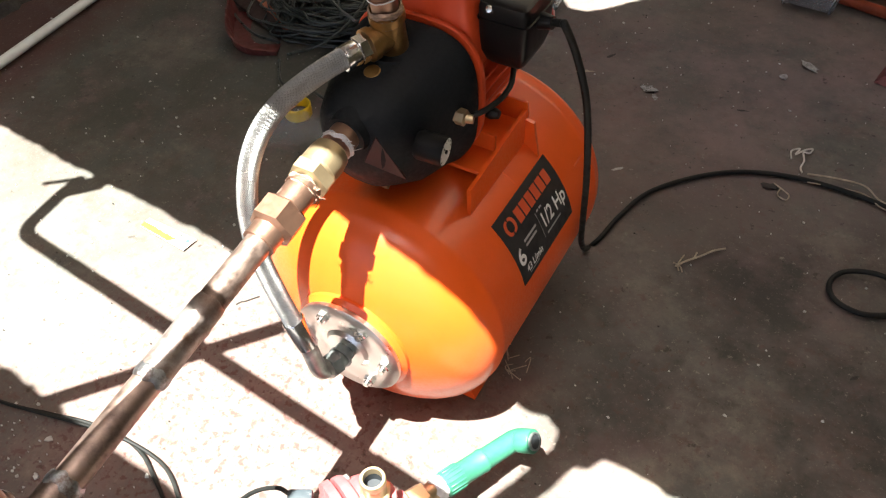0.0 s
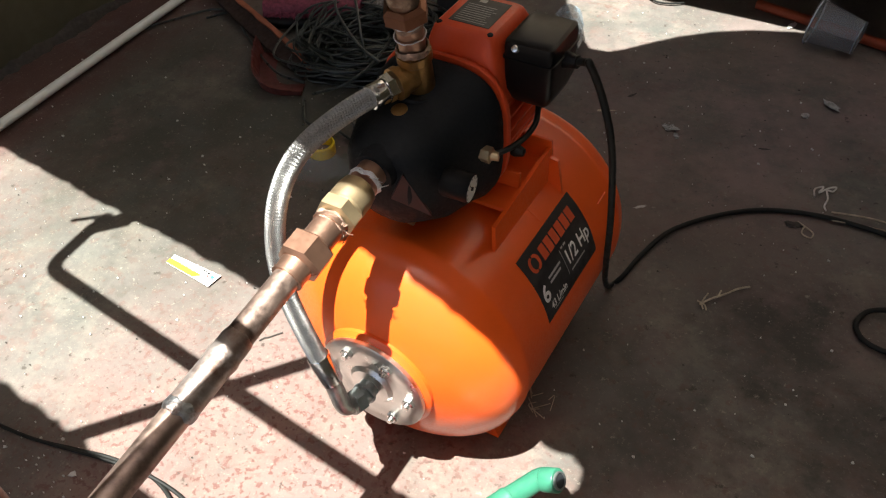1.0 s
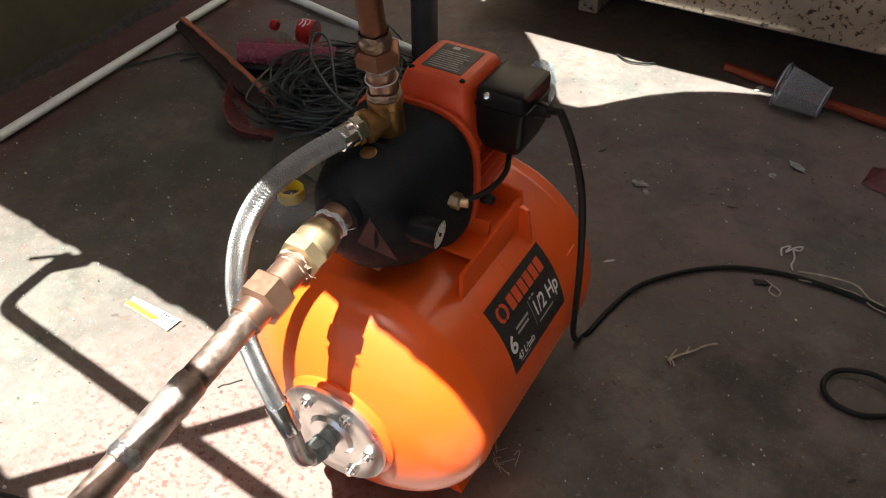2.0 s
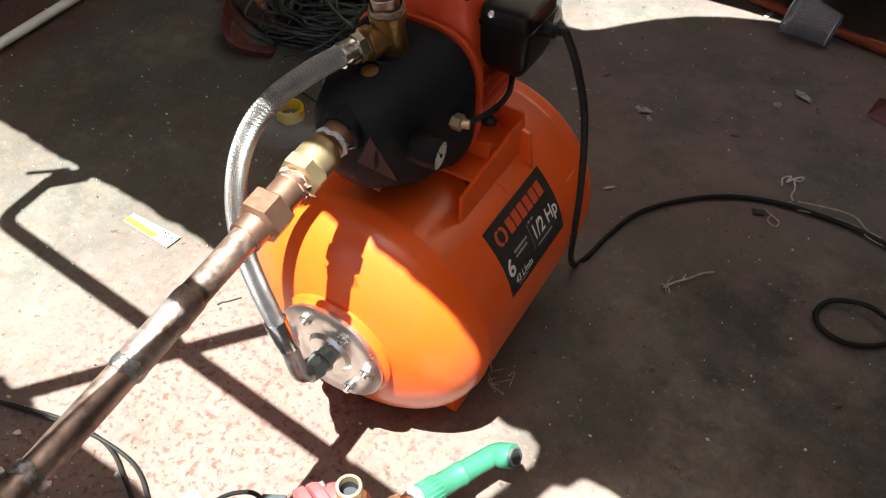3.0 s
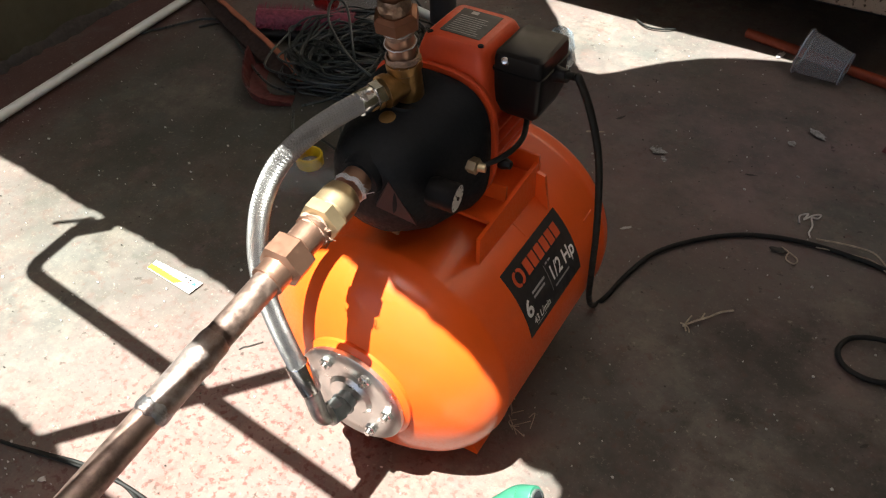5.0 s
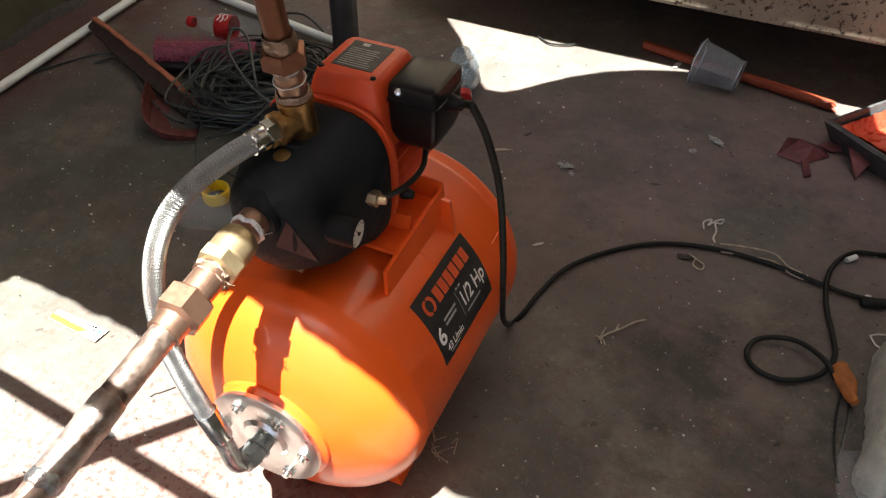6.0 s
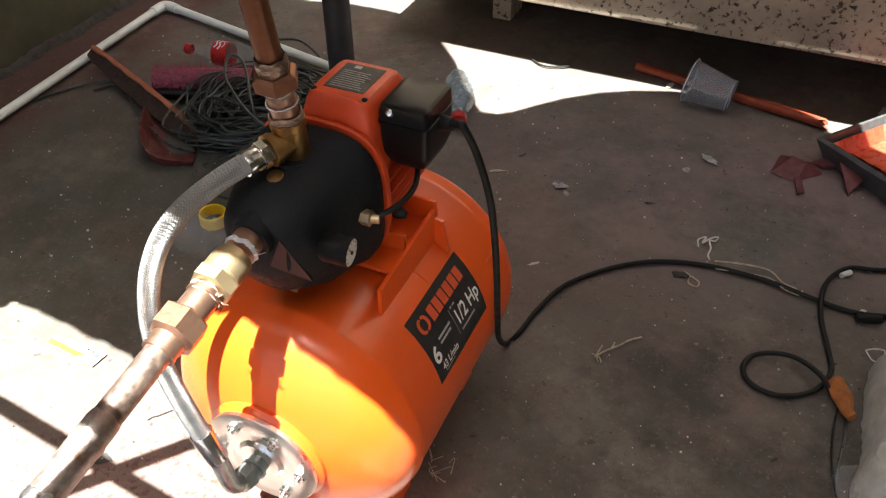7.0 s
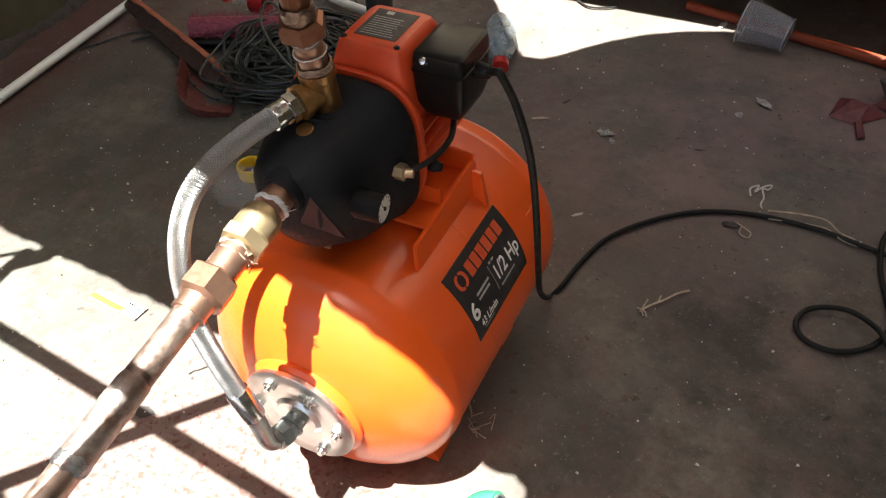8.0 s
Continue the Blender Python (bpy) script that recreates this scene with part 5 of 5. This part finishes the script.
m = along(a, b)
n_ = (b - a).length
lathe(bm, [(0, 0), (0.008, 0.003), (0.012, n_ * 0.25), (0.0125, n_ * 0.5), (0.009, n_ * 0.8), (0.005, n_ * 0.97), (0, n_)], m, 22)
for v in bm.verts:
    v.co += Vector((noise.noise(v.co * 90), noise.noise(v.co * 90 + Vector((3, 0, 0))), noise.noise(v.co * 90 + Vector((0, 7, 0))))) * 0.005
    v.co.z = max(0.0005, v.co.z)
tagged(part("bread_crust", bm, M_CRUST), "orange-brown bread crust lying by the cord", "bread")

# ---------------------------------------------------------------- yellow ring and film behind the hose
bm = bmesh.new()
yc = Vector((-0.4052, 0.2737, 0.0000))
lathe(bm, [(0.0215, 0.0), (0.0225, 0.002), (0.0225, 0.020), (0.0205, 0.0225), (0.0190, 0.0215), (0.0190, 0.002), (0.0215, 0.0)], Matrix.Translation((0, 0, 0)), 36, False)
ob = part("yellow_cap", bm, M_YELLOW)
ob.location = (yc.x, yc.y, 0.0)
tagged(ob, "bright yellow plastic ring cap on the floor", "cap")
bag = bmesh.new()
lathe(bag, [(0, 0.002), (0.020, 0.0), (0.029, 0.006), (0.032, 0.016), (0.0305, 0.022), (0.032, 0.028), (0.0305, 0.036), (0.032, 0.046), (0.030, 0.062), (0.022, 0.078), (0.0125, 0.088), (0.0125, 0.098)], along((-0.04, -0.012, 0.030), (0.05, 0.016, 0.027)), 36, False)
for v in bag.verts:
    v.co += Vector((noise.noise(v.co * 40), noise.noise(v.co * 40 + Vector((5, 0, 0))), noise.noise(v.co * 40 + Vector((0, 5, 0))))) * 0.005
    v.co.z = max(0.001, v.co.z)
ob = part("clear_bottle", bag, M_PET)
bx = Vector((-0.3804, 0.2159, 0.0100))
ob.location = (bx.x, bx.y, 0)
tagged(ob, "small dented clear plastic bottle without its cap, on the floor", "bottle")

# ---------------------------------------------------------------- sachet on the sunlit floor
sachet = thing("glue_sachet", "flat white sachet with a yellow end and blue print", "sachet")
c4 = [Vector(p) for p in ((-0.4573, -0.0232, 0.0010), (-0.3676, -0.0242, 0.0010), (-0.3702, -0.0489, 0.0010), (-0.4576, -0.0410, 0.0010))]
def quad(bm, f):
    lo = [bm.verts.new(p) for p in f]
    hi = [bm.verts.new(p + Vector((0, 0, 0.0012))) for p in f]
    bm.faces.new(lo[::-1])
    bm.faces.new(hi)
    for k in range(4):
        j = (k + 1) % 4
        bm.faces.new((lo[k], lo[j], hi[j], hi[k]))
def bil(u, v, z=0.0):
    return c4[0].lerp(c4[1], u).lerp(c4[3].lerp(c4[2], u), v) + Vector((0, 0, z))
bm = bmesh.new()
quad(bm, [bil(0, 0), bil(1, 0), bil(1, 1), bil(0, 1)])
part("wrapper", bm, M_PACKET, sachet, smooth=False)
bm = bmesh.new()
quad(bm, [bil(0.0, 0.5, 0.0007), bil(0.74, 0.56, 0.0007), bil(0.62, 0.97, 0.0007), bil(0.0, 0.97, 0.0007)])
part("yellow_field", bm, M_PACKETY, sachet, "yellow printed field", smooth=False)
for u, v, w, h, mat_ in ((0.68, 0.10, 0.03, 0.14, M_PLASTIC), (0.73, 0.12, 0.03, 0.12, M_PLASTIC), (0.78, 0.14, 0.04, 0.12, M_PLASTIC), (0.88, 0.24, 0.07, 0.2, M_BLUE), (0.80, 0.36, 0.04, 0.08, M_RED),
                         # last bar is no print: it paints the dark line of the fold's shadow
                         (0.0, 0.47, 0.97, 0.03, M_PLASTIC)):
    bm = bmesh.new()
    quad(bm, [bil(u, v, 0.0007), bil(u + w, v, 0.0007), bil(u + w, v + h, 0.0007), bil(u, v + h, 0.0007)])
    part("flat_bar", bm, mat_, sachet, smooth=False)

# ---------------------------------------------------------------- old red pump in front
old = thing("old_water_pump", "faded red cast-iron water pump with a slate-grey motor cover", "water pump", (0.096, -0.290, 0))
PA = Vector((0.49, 0.87, 0)).normalized()
PS = Vector((PA.y, -PA.x, 0))
PM = Matrix(((PS.x, PA.x, 0, 0), (PS.y, PA.y, 0, 0), (0, 0, 1, 0), (0, 0, 0, 1)))     # local x: across, y: along the shaft
AXZ = 0.066
AXM = PM @ Matrix.Translation((0, 0, AXZ)) @ Matrix.Rotation(-math.pi / 2, 4, "X")
bm = bmesh.new()
lathe(bm, [(0.02, 0.028), (0.044, 0.026), (0.052, 0.020), (0.054, 0.012), (0.054, 0.004), (0.060, 0.002), (0.062, -0.002), (0.062, -0.008), (0.056, -0.010)], AXM, 48)
volute = part("volute", bm, M_PINKIRON, old)
bm = bmesh.new()
lathe(bm, [(0.056, -0.0105), (0.063, -0.012), (0.063, -0.021), (0.055, -0.023), (0.046, -0.034), (0.042, -0.055), (0.045, -0.060)], AXM, 48)
part("back_flange", bm, M_PINKIRON, old)
for k in range(7):
    a = radians(20 + k * 50)
    bm = bmesh.new()
    c = AXM @ Vector((0.055 * math.cos(a), 0.055 * math.sin(a), 0.0))
    nut_profile(bm, c, c + PA * 0.007, 0.005, 0.001)
    part("flange_bolt", bm, M_STEELDARK, old)
for k in range(3):
    bm = bmesh.new()
    a = radians(35 + 42 * k)
    box(bm, (0.02, -0.0022, 0.020), (0.056, 0.0022, 0.030), 0.001, 1, AXM @ Matrix.Rotation(a, 4, "Z"))
    part("rib", bm, M_PINKIRON, old)
bm = bmesh.new()
lathe(bm, [(0.0215, 0.02), (0.0205, 0.034), (0.0195, 0.048), (0.016, 0.049)], AXM, 28)
part("inlet_boss", bm, M_PINKIRON, old)
bm = bmesh.new()
lathe(bm, [(0.040, -0.056), (0.040, -0.20), (0.035, -0.22), (0, -0.222)], AXM, 40)
part("motor_shell", bm, M_SLATE, old)
bm = bmesh.new()
top = [Vector(p) - Vector((0.096, -0.290, 0)) for p in ((0.0121, -0.3616, 0.1080), (0.0266, -0.3106, 0.1120), (0.0640, -0.2986, 0.1120), (0.0986, -0.3340, 0.1080))]
top[3] = top[0] + (top[2] - top[1]) * 1.15 + (top[3] - top[0] - (top[2] - top[1]) * 1.15) * 0.5
secs = []
cen = sum(top, Vector()) / 4
for z, f in ((0.0, 1.06), (0.088, 1.08), (0.100, 1.05), (0.108, 0.98), (0.114, 0.86), (0.1175, 0.66), (0.1185, 0.4)):
    ring = []
    for a, b in zip(top, top[1:] + top[:1]):
        for t in (0.08, 0.3, 0.5, 0.7, 0.92):
            p = cen + (a.lerp(b, t) - cen) * f
            ring.append(Vector((p.x, p.y, z)))
    secs.append(ring)
loft(bm, secs)
mc = part("motor_cover", bm, M_SLATE, old, "slate-grey plastic terminal cover, scuffed")
bm = bmesh.new()
box(bm, (-0.012, -0.006, 0), (0.012, 0.010, 0.009), 0.003, 2, Matrix.Translation(top[1].lerp(top[2], 0.35) + Vector((0, -0.004, 0))) @ Matrix.Rotation(0.5, 4, "Z"))
part("cover_clip", bm, M_SLATE, old)
bm = bmesh.new()
box(bm, (-0.05, -0.16, 0), (0.05, -0.05, 0.012), 0.003, 2, PM)
box(bm, (-0.03, -0.05, 0), (0.03, 0.012, 0.010), 0.003, 2, PM)
part("foot", bm, M_PINKIRON, old)
ZB = Vector((0.1007, -0.2728, 0.1180)) - Vector((0.096, -0.290, 0))
bm = bmesh.new()
lathe(bm, [(0.021, 0.095 - 0.118), (0.0195, -0.002), (0.016, 0.0)], Matrix.Translation(ZB), 28)
part("outlet_boss", bm, M_PINKIRON, old)
bm = bmesh.new()
nut_profile(bm, ZB, ZB + Vector((0, 0, 0.011)), 0.0138, 0.002)
lathe(bm, [(0.0118, 0.010), (0.0110, 0.013), (0.0106, 0.024), (0.0122, 0.026), (0.0124, 0.033), (0.0116, 0.0345), (0.0092, 0.0345), (0.0088, 0.012), (0, 0.012)], Matrix.Translation(ZB), 32, False)
part("brass_bushing", bm, M_BRASS, old, "yellow brass threaded bushing")
# dark lining paints the shade inside the bushing
bm = bmesh.new()
lathe(bm, [(0.0087, 0.026), (0.0086, 0.016), (0, 0.016)], Matrix.Translation(ZB), 28, False)
part("bushing_bore", bm, M_SHADEFILL, old, "dark insert standing in for the shaded bore")
# green pipe on the inlet
gp = thing("green_pipe", "green plastic pipe with elbow screwed to a brass nipple", "pipe", (0.135, -0.21, 0))
O_ = Vector((0.135, -0.21, 0))
i0 = Vector((0.096, -0.290, 0)) + PM @ Vector((0, 0.047, AXZ))
g_end = Vector((0.1746, -0.1224, 0.0480))
g_dir = (g_end - i0).normalized()
bm = bmesh.new()
nut_profile(bm, i0 - O_, i0 + g_dir * 0.022 - O_, 0.0148, 0.002)
rod(bm, i0 + g_dir * 0.02 - O_, i0 + g_dir * 0.046 - O_, 0.0110, 24)
part("brass_nipple", bm, M_BRASS, gp, "brass hexagon nipple")
bm = bmesh.new()
rough_ring(bm, i0 + g_dir * 0.030 - O_, i0 + g_dir * 0.046 - O_, 0.0126, 12.5, 0.0022)
part("sealing_tape", bm, M_TAPE, gp, "wad of white sealing tape")
s0 = i0 + g_dir * 0.042
bm = bmesh.new()
prof = [(0.0110, 0.0), (0.0134, 0.001), (0.0134, 0.024), (0.0126, 0.026), (0.0126, 0.050), (0.0131, 0.051), (0.0131, 0.054), (0.0118, 0.055), (0.0114, (g_end - s0).length)]
lathe(bm, prof, along(s0 - O_, g_end - O_), 36)
part("socket", bm, M_GREEN, gp)
for k in range(18):
    a = 2 * math.pi * k / 18
    bm = bmesh.new()
    box(bm, (0.0129, -0.0010, 0.003), (0.0142, 0.0010, 0.023), 0.0005, 1, along(s0 - O_, g_end - O_) @ Matrix.Rotation(a, 4, "Z"))
    part("grip_rib", bm, M_GREEN, gp)
tip = g_end + Vector((0.021, 0.001, 0.013))
bm = bmesh.new()
tube(bm, corner_path([g_end - g_dir * 0.02 - O_, g_end + g_dir * 0.006 - O_, tip - O_], 0.012), 0.0116, 28, True)
mm = along(g_end + (tip - g_end) * 0.25 - O_, tip - O_)
hl = (tip - g_end).length * 0.75
lathe(bm, [(0.0116, 0), (0.0132, 0.002), (0.0132, hl), (0.0126, hl + 0.001), (0.0099, hl + 0.001), (0.0096, hl - 0.006)], mm, 32, False)
part("elbow", bm, M_GREEN, gp, "green elbow with an open mouth")
bm = bmesh.new()
lathe(bm, [(0.0099, hl), (0.0099, hl + 0.004), (0.0082, hl + 0.004), (0.0079, hl + 0.0022)], mm, 28, False)
part("liner", bm, M_GREYRUBBER, gp, "grey inner liner")
# dark disc closes the mouth and stands in for its inner shade
bm = bmesh.new()
lathe(bm, [(0.0081, hl + 0.0028), (0, hl + 0.0026)], mm, 28, False)
part("bore", bm, M_SHADEFILL, gp, "dark insert standing in for the shaded bore")
# cable of the old pump and other thin cables
for pts, lab_ in (([(-0.0448, -0.3839, 0.0030), (-0.0540, -0.3656, 0.0120), (-0.0552, -0.3395, 0.0300), (-0.0336, -0.3121, 0.0600), (-0.0015, -0.3006, 0.0850), (0.0283, -0.3074, 0.1050)], "black cable of the old pump"),
                  ([(-0.60, -0.36, 0.003), (-0.4140, -0.3446, 0.0030), (-0.3359, -0.3270, 0.0030), (-0.2882, -0.3144, 0.0030), (-0.2391, -0.3086, 0.0030), (-0.2007, -0.3140, 0.0030), (-0.1682, -0.3296, 0.0030), (-0.1342, -0.3492, 0.0030), (-0.0714, -0.3946, 0.0030), (-0.04, -0.45, 0.003)], "thin black cable lying across the sunlit floor"),
                  ([(-0.3646, -0.3357, 0.0035), (-0.2855, -0.3195, 0.0070), (-0.2314, -0.3105, 0.0060), (-0.1840, -0.3106, 0.0030), (-0.1521, -0.3197, 0.0030), (-0.1148, -0.3436, 0.0030)], "short black wire end on the floor")):
    bm = bmesh.new()
    tube(bm, smooth_path(pts, 8), 0.0024, 8)
    tagged(part("thin_cable", bm, M_RUBBER), lab_, "cable")
bm = bmesh.new()
tube(bm, corner_path([(0.1730, -0.1985, 0.0030), (0.2345, -0.1989, 0.0030), (0.2438, -0.2017, 0.0030)], 0.006), 0.0022, 6)
tagged(part("hex_key", bm, M_STEELDARK, smooth=False), "small steel hex key on the floor", "hex key")
bm = bmesh.new()
tube(bm, smooth_path([(-0.1156, 0.9951, 0.0030), (-0.0871, 0.9780, 0.0030), (-0.0579, 0.9828, 0.0030), (-0.0346, 0.9981, 0.0030)], 6), 0.002, 7)
tagged(part("thin_cable", bm, M_RUBBER), "short black wire on the sunlit floor", "cable")

# ---------------------------------------------------------------- litter
def thread(name, pts, r, mat, label, category):
    bm = bmesh.new()
    tube(bm, smooth_path(pts, 5), r, 6)
    return tagged(part(name, bm, mat), label, category)


thread("white_string", [(0.3242, 0.5245, 0.0020), (0.3208, 0.5398, 0.0040), (0.3312, 0.5478, 0.0060), (0.3280, 0.5340, 0.0040), (0.3381, 0.5491, 0.0050), (0.3481, 0.5591, 0.0030), (0.3458, 0.5488, 0.0020), (0.3375, 0.5441, 0.0040), (0.3426, 0.5282, 0.0020), (0.3416, 0.5103, 0.0020), (0.3459, 0.5007, 0.0020)], 0.0014, M_STRING, "curled white string scrap on the floor", "string")
thread("white_string", [(0.5738, 0.3983, 0.0020), (0.5847, 0.4044, 0.0030), (0.5977, 0.4066, 0.0020), (0.5943, 0.3852, 0.0020), (0.5832, 0.3825, 0.0020), (0.5738, 0.3983, 0.0020)], 0.0012, M_STRING, "loop of white string on the floor", "string")
thread("string_scrap", [(0.3150, 0.4591, 0.0020), (0.3293, 0.4505, 0.0030), (0.3409, 0.4433, 0.0020), (0.3390, 0.4318, 0.0020), (0.3264, 0.4369, 0.0020), (0.3265, 0.4520, 0.0030)], 0.0011, M_TWIG, "frayed string scrap by the cord", "string")
thread("dry_twig", [(0.2410, 0.2384, 0.0020), (0.2509, 0.2529, 0.0030), (0.2657, 0.2707, 0.0030), (0.2771, 0.2872, 0.0030), (0.2907, 0.3000, 0.0020)], 0.0015, M_TWIG, "pale frayed twig on the floor", "twig")
for pts in ([(0.2475, 0.2324, 0.0020), (0.2430, 0.2417, 0.0040), (0.2451, 0.2627, 0.0020)], [(0.2365, 0.2430, 0.0020), (0.2469, 0.2390, 0.0040), (0.2522, 0.2322, 0.0020)], [(0.2581, 0.2616, 0.0020), (0.2590, 0.2756, 0.0020)]):
    thread("twig_fibre", pts, 0.0011, M_TWIG, "frayed fibre of a dry twig", "twig")
rnd = random.Random(21)
for k in range(7):
    a = Vector((0.1166, -0.0066, 0.0020)) + Vector((rnd.uniform(-.012, .014), rnd.uniform(-.012, .014), 0))
    thread("straw_fibre", [a, a + Vector((rnd.uniform(-.01, .01), rnd.uniform(-.01, .01), rnd.uniform(0.002, .008))), a + Vector((rnd.uniform(-.018, .018), rnd.uniform(-.018, .018), 0))], 0.0006, M_TWIG, "pale straw fibres beside the tank foot", "straw")
sheath = [(0.3537, 0.4914, 0.0100), (0.3897, 0.4990, 0.0110), (0.4305, 0.5029, 0.0100), (0.4534, 0.4868, 0.0070), (0.4742, 0.4813, 0.0060)]
thread("tape_strand", sheath, 0.0013, M_TWIG, "strand of dirty masking tape along the cord", "tape")
thread("tape_strand", [(p[0] + 0.004, p[1] - 0.012, 0.005) for p in sheath], 0.0010, M_TWIG, "strand of dirty masking tape along the cord", "tape")


thread("floor_crack", [(-0.245, -0.090, 0.0003), (-0.242, -0.083, 0.0003), (-0.238, -0.080, 0.0003), (-0.232, -0.072, 0.0003), (-0.226, -0.064, 0.0003)], 0.0008, M_DIRT, "thin dark crack in the floor paint", "crack")
thread("cord_tail", [(0.548, 0.289, 0.004), (0.545, 0.239, 0.004), (0.547, 0.190, 0.004), (0.556, 0.140, 0.004)], 0.0015, M_RUBBER, "thin dark wire end beside the cord loop", "cable")
thread("cord_tail", [(0.556, 0.292, 0.002), (0.559, 0.244, 0.002), (0.556, 0.198, 0.002), (0.552, 0.165, 0.002)], 0.0017, M_WIRE, "thin dark wire end beside the cord loop", "cable")


def chip(name, at, size, mat, label, seed, category="chip", flat=0.22, rough=0.9):
    bm = bmesh.new()
    bmesh.ops.create_icosphere(bm, subdivisions=2, radius=1)
    for v in bm.verts:
        f = 1 + rough * noise.noise(v.co * 1.9 + Vector((seed * 3.1, 0, 0)))
        v.co = Vector((v.co.x * size[0] * f, v.co.y * size[1] * f, (v.co.z * flat + flat) * min(size) * (0.8 + 0.3 * f)))
    ob = part(name, bm, mat, smooth=False)
    ob.location, ob.rotation_euler = (at[0], at[1], 0), (0, 0, seed)
    return tagged(ob, label, category)


chip("plaster_chip", (0.0772, 0.5920, 0.0000), (0.0125, 0.008), M_PLASTER, "pale broken plaster chip on the floor", 0.3)
chip("plaster_chip", (0.2960, 0.7709, 0.0000), (0.018, 0.0075), M_PLASTER, "pale curved plaster chip on the floor", 2.6, "chip", 0.3, 0.45)
chip("plaster_crumb", (0.2640, 0.7242, 0.0000), (0.007, 0.006), M_PLASTER, "small grey plaster crumb on the floor", 1.1)
chip("plaster_crumb", (0.0933, 0.5763, -0.0000), (0.004, 0.007), M_PLASTER, "small grey plaster crumb on the floor", 0.7)
chip("wood_sliver", (0.1027, 0.3866, 0.0000), (0.009, 0.0022), M_CHIP, "pale wood sliver on the floor", 0.75)
chip("wood_sliver", (0.2285, 0.6065, 0.0000), (0.009, 0.0018), M_DIRT, "dark wood sliver on the floor", 0.35)
chip("wood_sliver", (-0.0134, 0.6526, 0.0000), (0.010, 0.0022), M_DIRT, "dark wood sliver on the floor", 1.05)
chip("wood_sliver", (-0.0371, 0.5910, 0.0000), (0.014, 0.003), M_TWIG, "crumpled dry leaf bit on the floor", 0.5)
chip("dirt_clump", (0.3129, 0.4510, 0.0000), (0.013, 0.006), M_DIRT, "dark crumb of dirt by the cord", 0.2)
chip("dirt_clump", (0.4846, 0.1669, 0.0000), (0.007, 0.002), M_DIRT, "dark crumb of dirt on the floor", 0.9)
chip("paper_scrap", (0.5664, 0.4763, 0.0000), (0.006, 0.004), M_CHIP, "white paper scrap on the floor", 0.9)
chip("paint_fleck", (-0.0890, -0.3099, 0.0000), (0.011, 0.008), M_CHIP, "white paint splash on the floor", 0.4, "splash", 0.03, 0.35)
chip("soot_mark", (-0.2592, -0.1593, 0.0000), (0.014, 0.008), M_DIRT, "dark burnt flux splash on the floor", 0.4, "splash", 0.05, 0.5)
chip("paper_scrap", (0.174, 1.006, 0.0), (0.014, 0.006), M_CHIP, "pale paper scrap beside the orange pipe", 1.3, "chip", 0.12, 0.5)
chip("plaster_lump", (0.585, 1.035, 0.0), (0.034, 0.018), M_PLASTER, "pale plaster lump under the trough", 2.2, "chip", 0.35, 0.5)
flakes = bmesh.new()
rnd = random.Random(33)
for k in range(1100):
    x, y = (rnd.uniform(-1.05, 0.95), rnd.uniform(-0.75, 0.95)) if k < 850 else (rnd.uniform(-0.55, 0.0), rnd.uniform(-0.55, -0.32))
    s = rnd.choice((0.0007, 0.0009, 0.0012, 0.0016, 0.0026)) * rnd.uniform(0.7, 1.3)
    if k >= 850:
        s *= rnd.choice((0.8, 1.0, 1.4, 1.9))
    a = rnd.uniform(0, 6.28)
    pts = []
    for j in range(5):
        t = a + j * 1.2566
        rr = s * rnd.uniform(0.5, 1.2)
        pts.append((x + rr * math.cos(t), y + rr * math.sin(t) * 0.8))
    lo = [flakes.verts.new((px_, py_, -0.0005)) for px_, py_ in pts]
    hi = [flakes.verts.new((x + (px_ - x) * 0.8, y + (py_ - y) * 0.8, rnd.uniform(0.0006, 0.0018))) for px_, py_ in pts]
    flakes.faces.new(hi)
    for j in range(5):
        flakes.faces.new((lo[j], lo[(j + 1) % 5], hi[(j + 1) % 5], hi[j]))
tagged(part("floor_litter", flakes, M_CHIP, smooth=False), "scattered pale plaster and paint flakes on the floor", "litter", kind="stuff")
crumbs = bmesh.new()
for k in range(420):
    x, y = rnd.uniform(-1.05, 0.95), rnd.uniform(-0.6, 0.95)
    s = rnd.uniform(0.0007, 0.0022)
    v = [crumbs.verts.new((x + s * math.cos(t + k), y + s * 0.7 * math.sin(t + k), -0.0005)) for t in (0, 1.57, 3.14, 4.71)]
    top_ = crumbs.verts.new((x, y, s * 0.8))
    for j in range(4):
        crumbs.faces.new((v[j], v[(j + 1) % 4], top_))
tagged(part("floor_crumbs", crumbs, M_DIRT, smooth=False), "scattered dark dirt crumbs on the floor", "litter", kind="stuff")
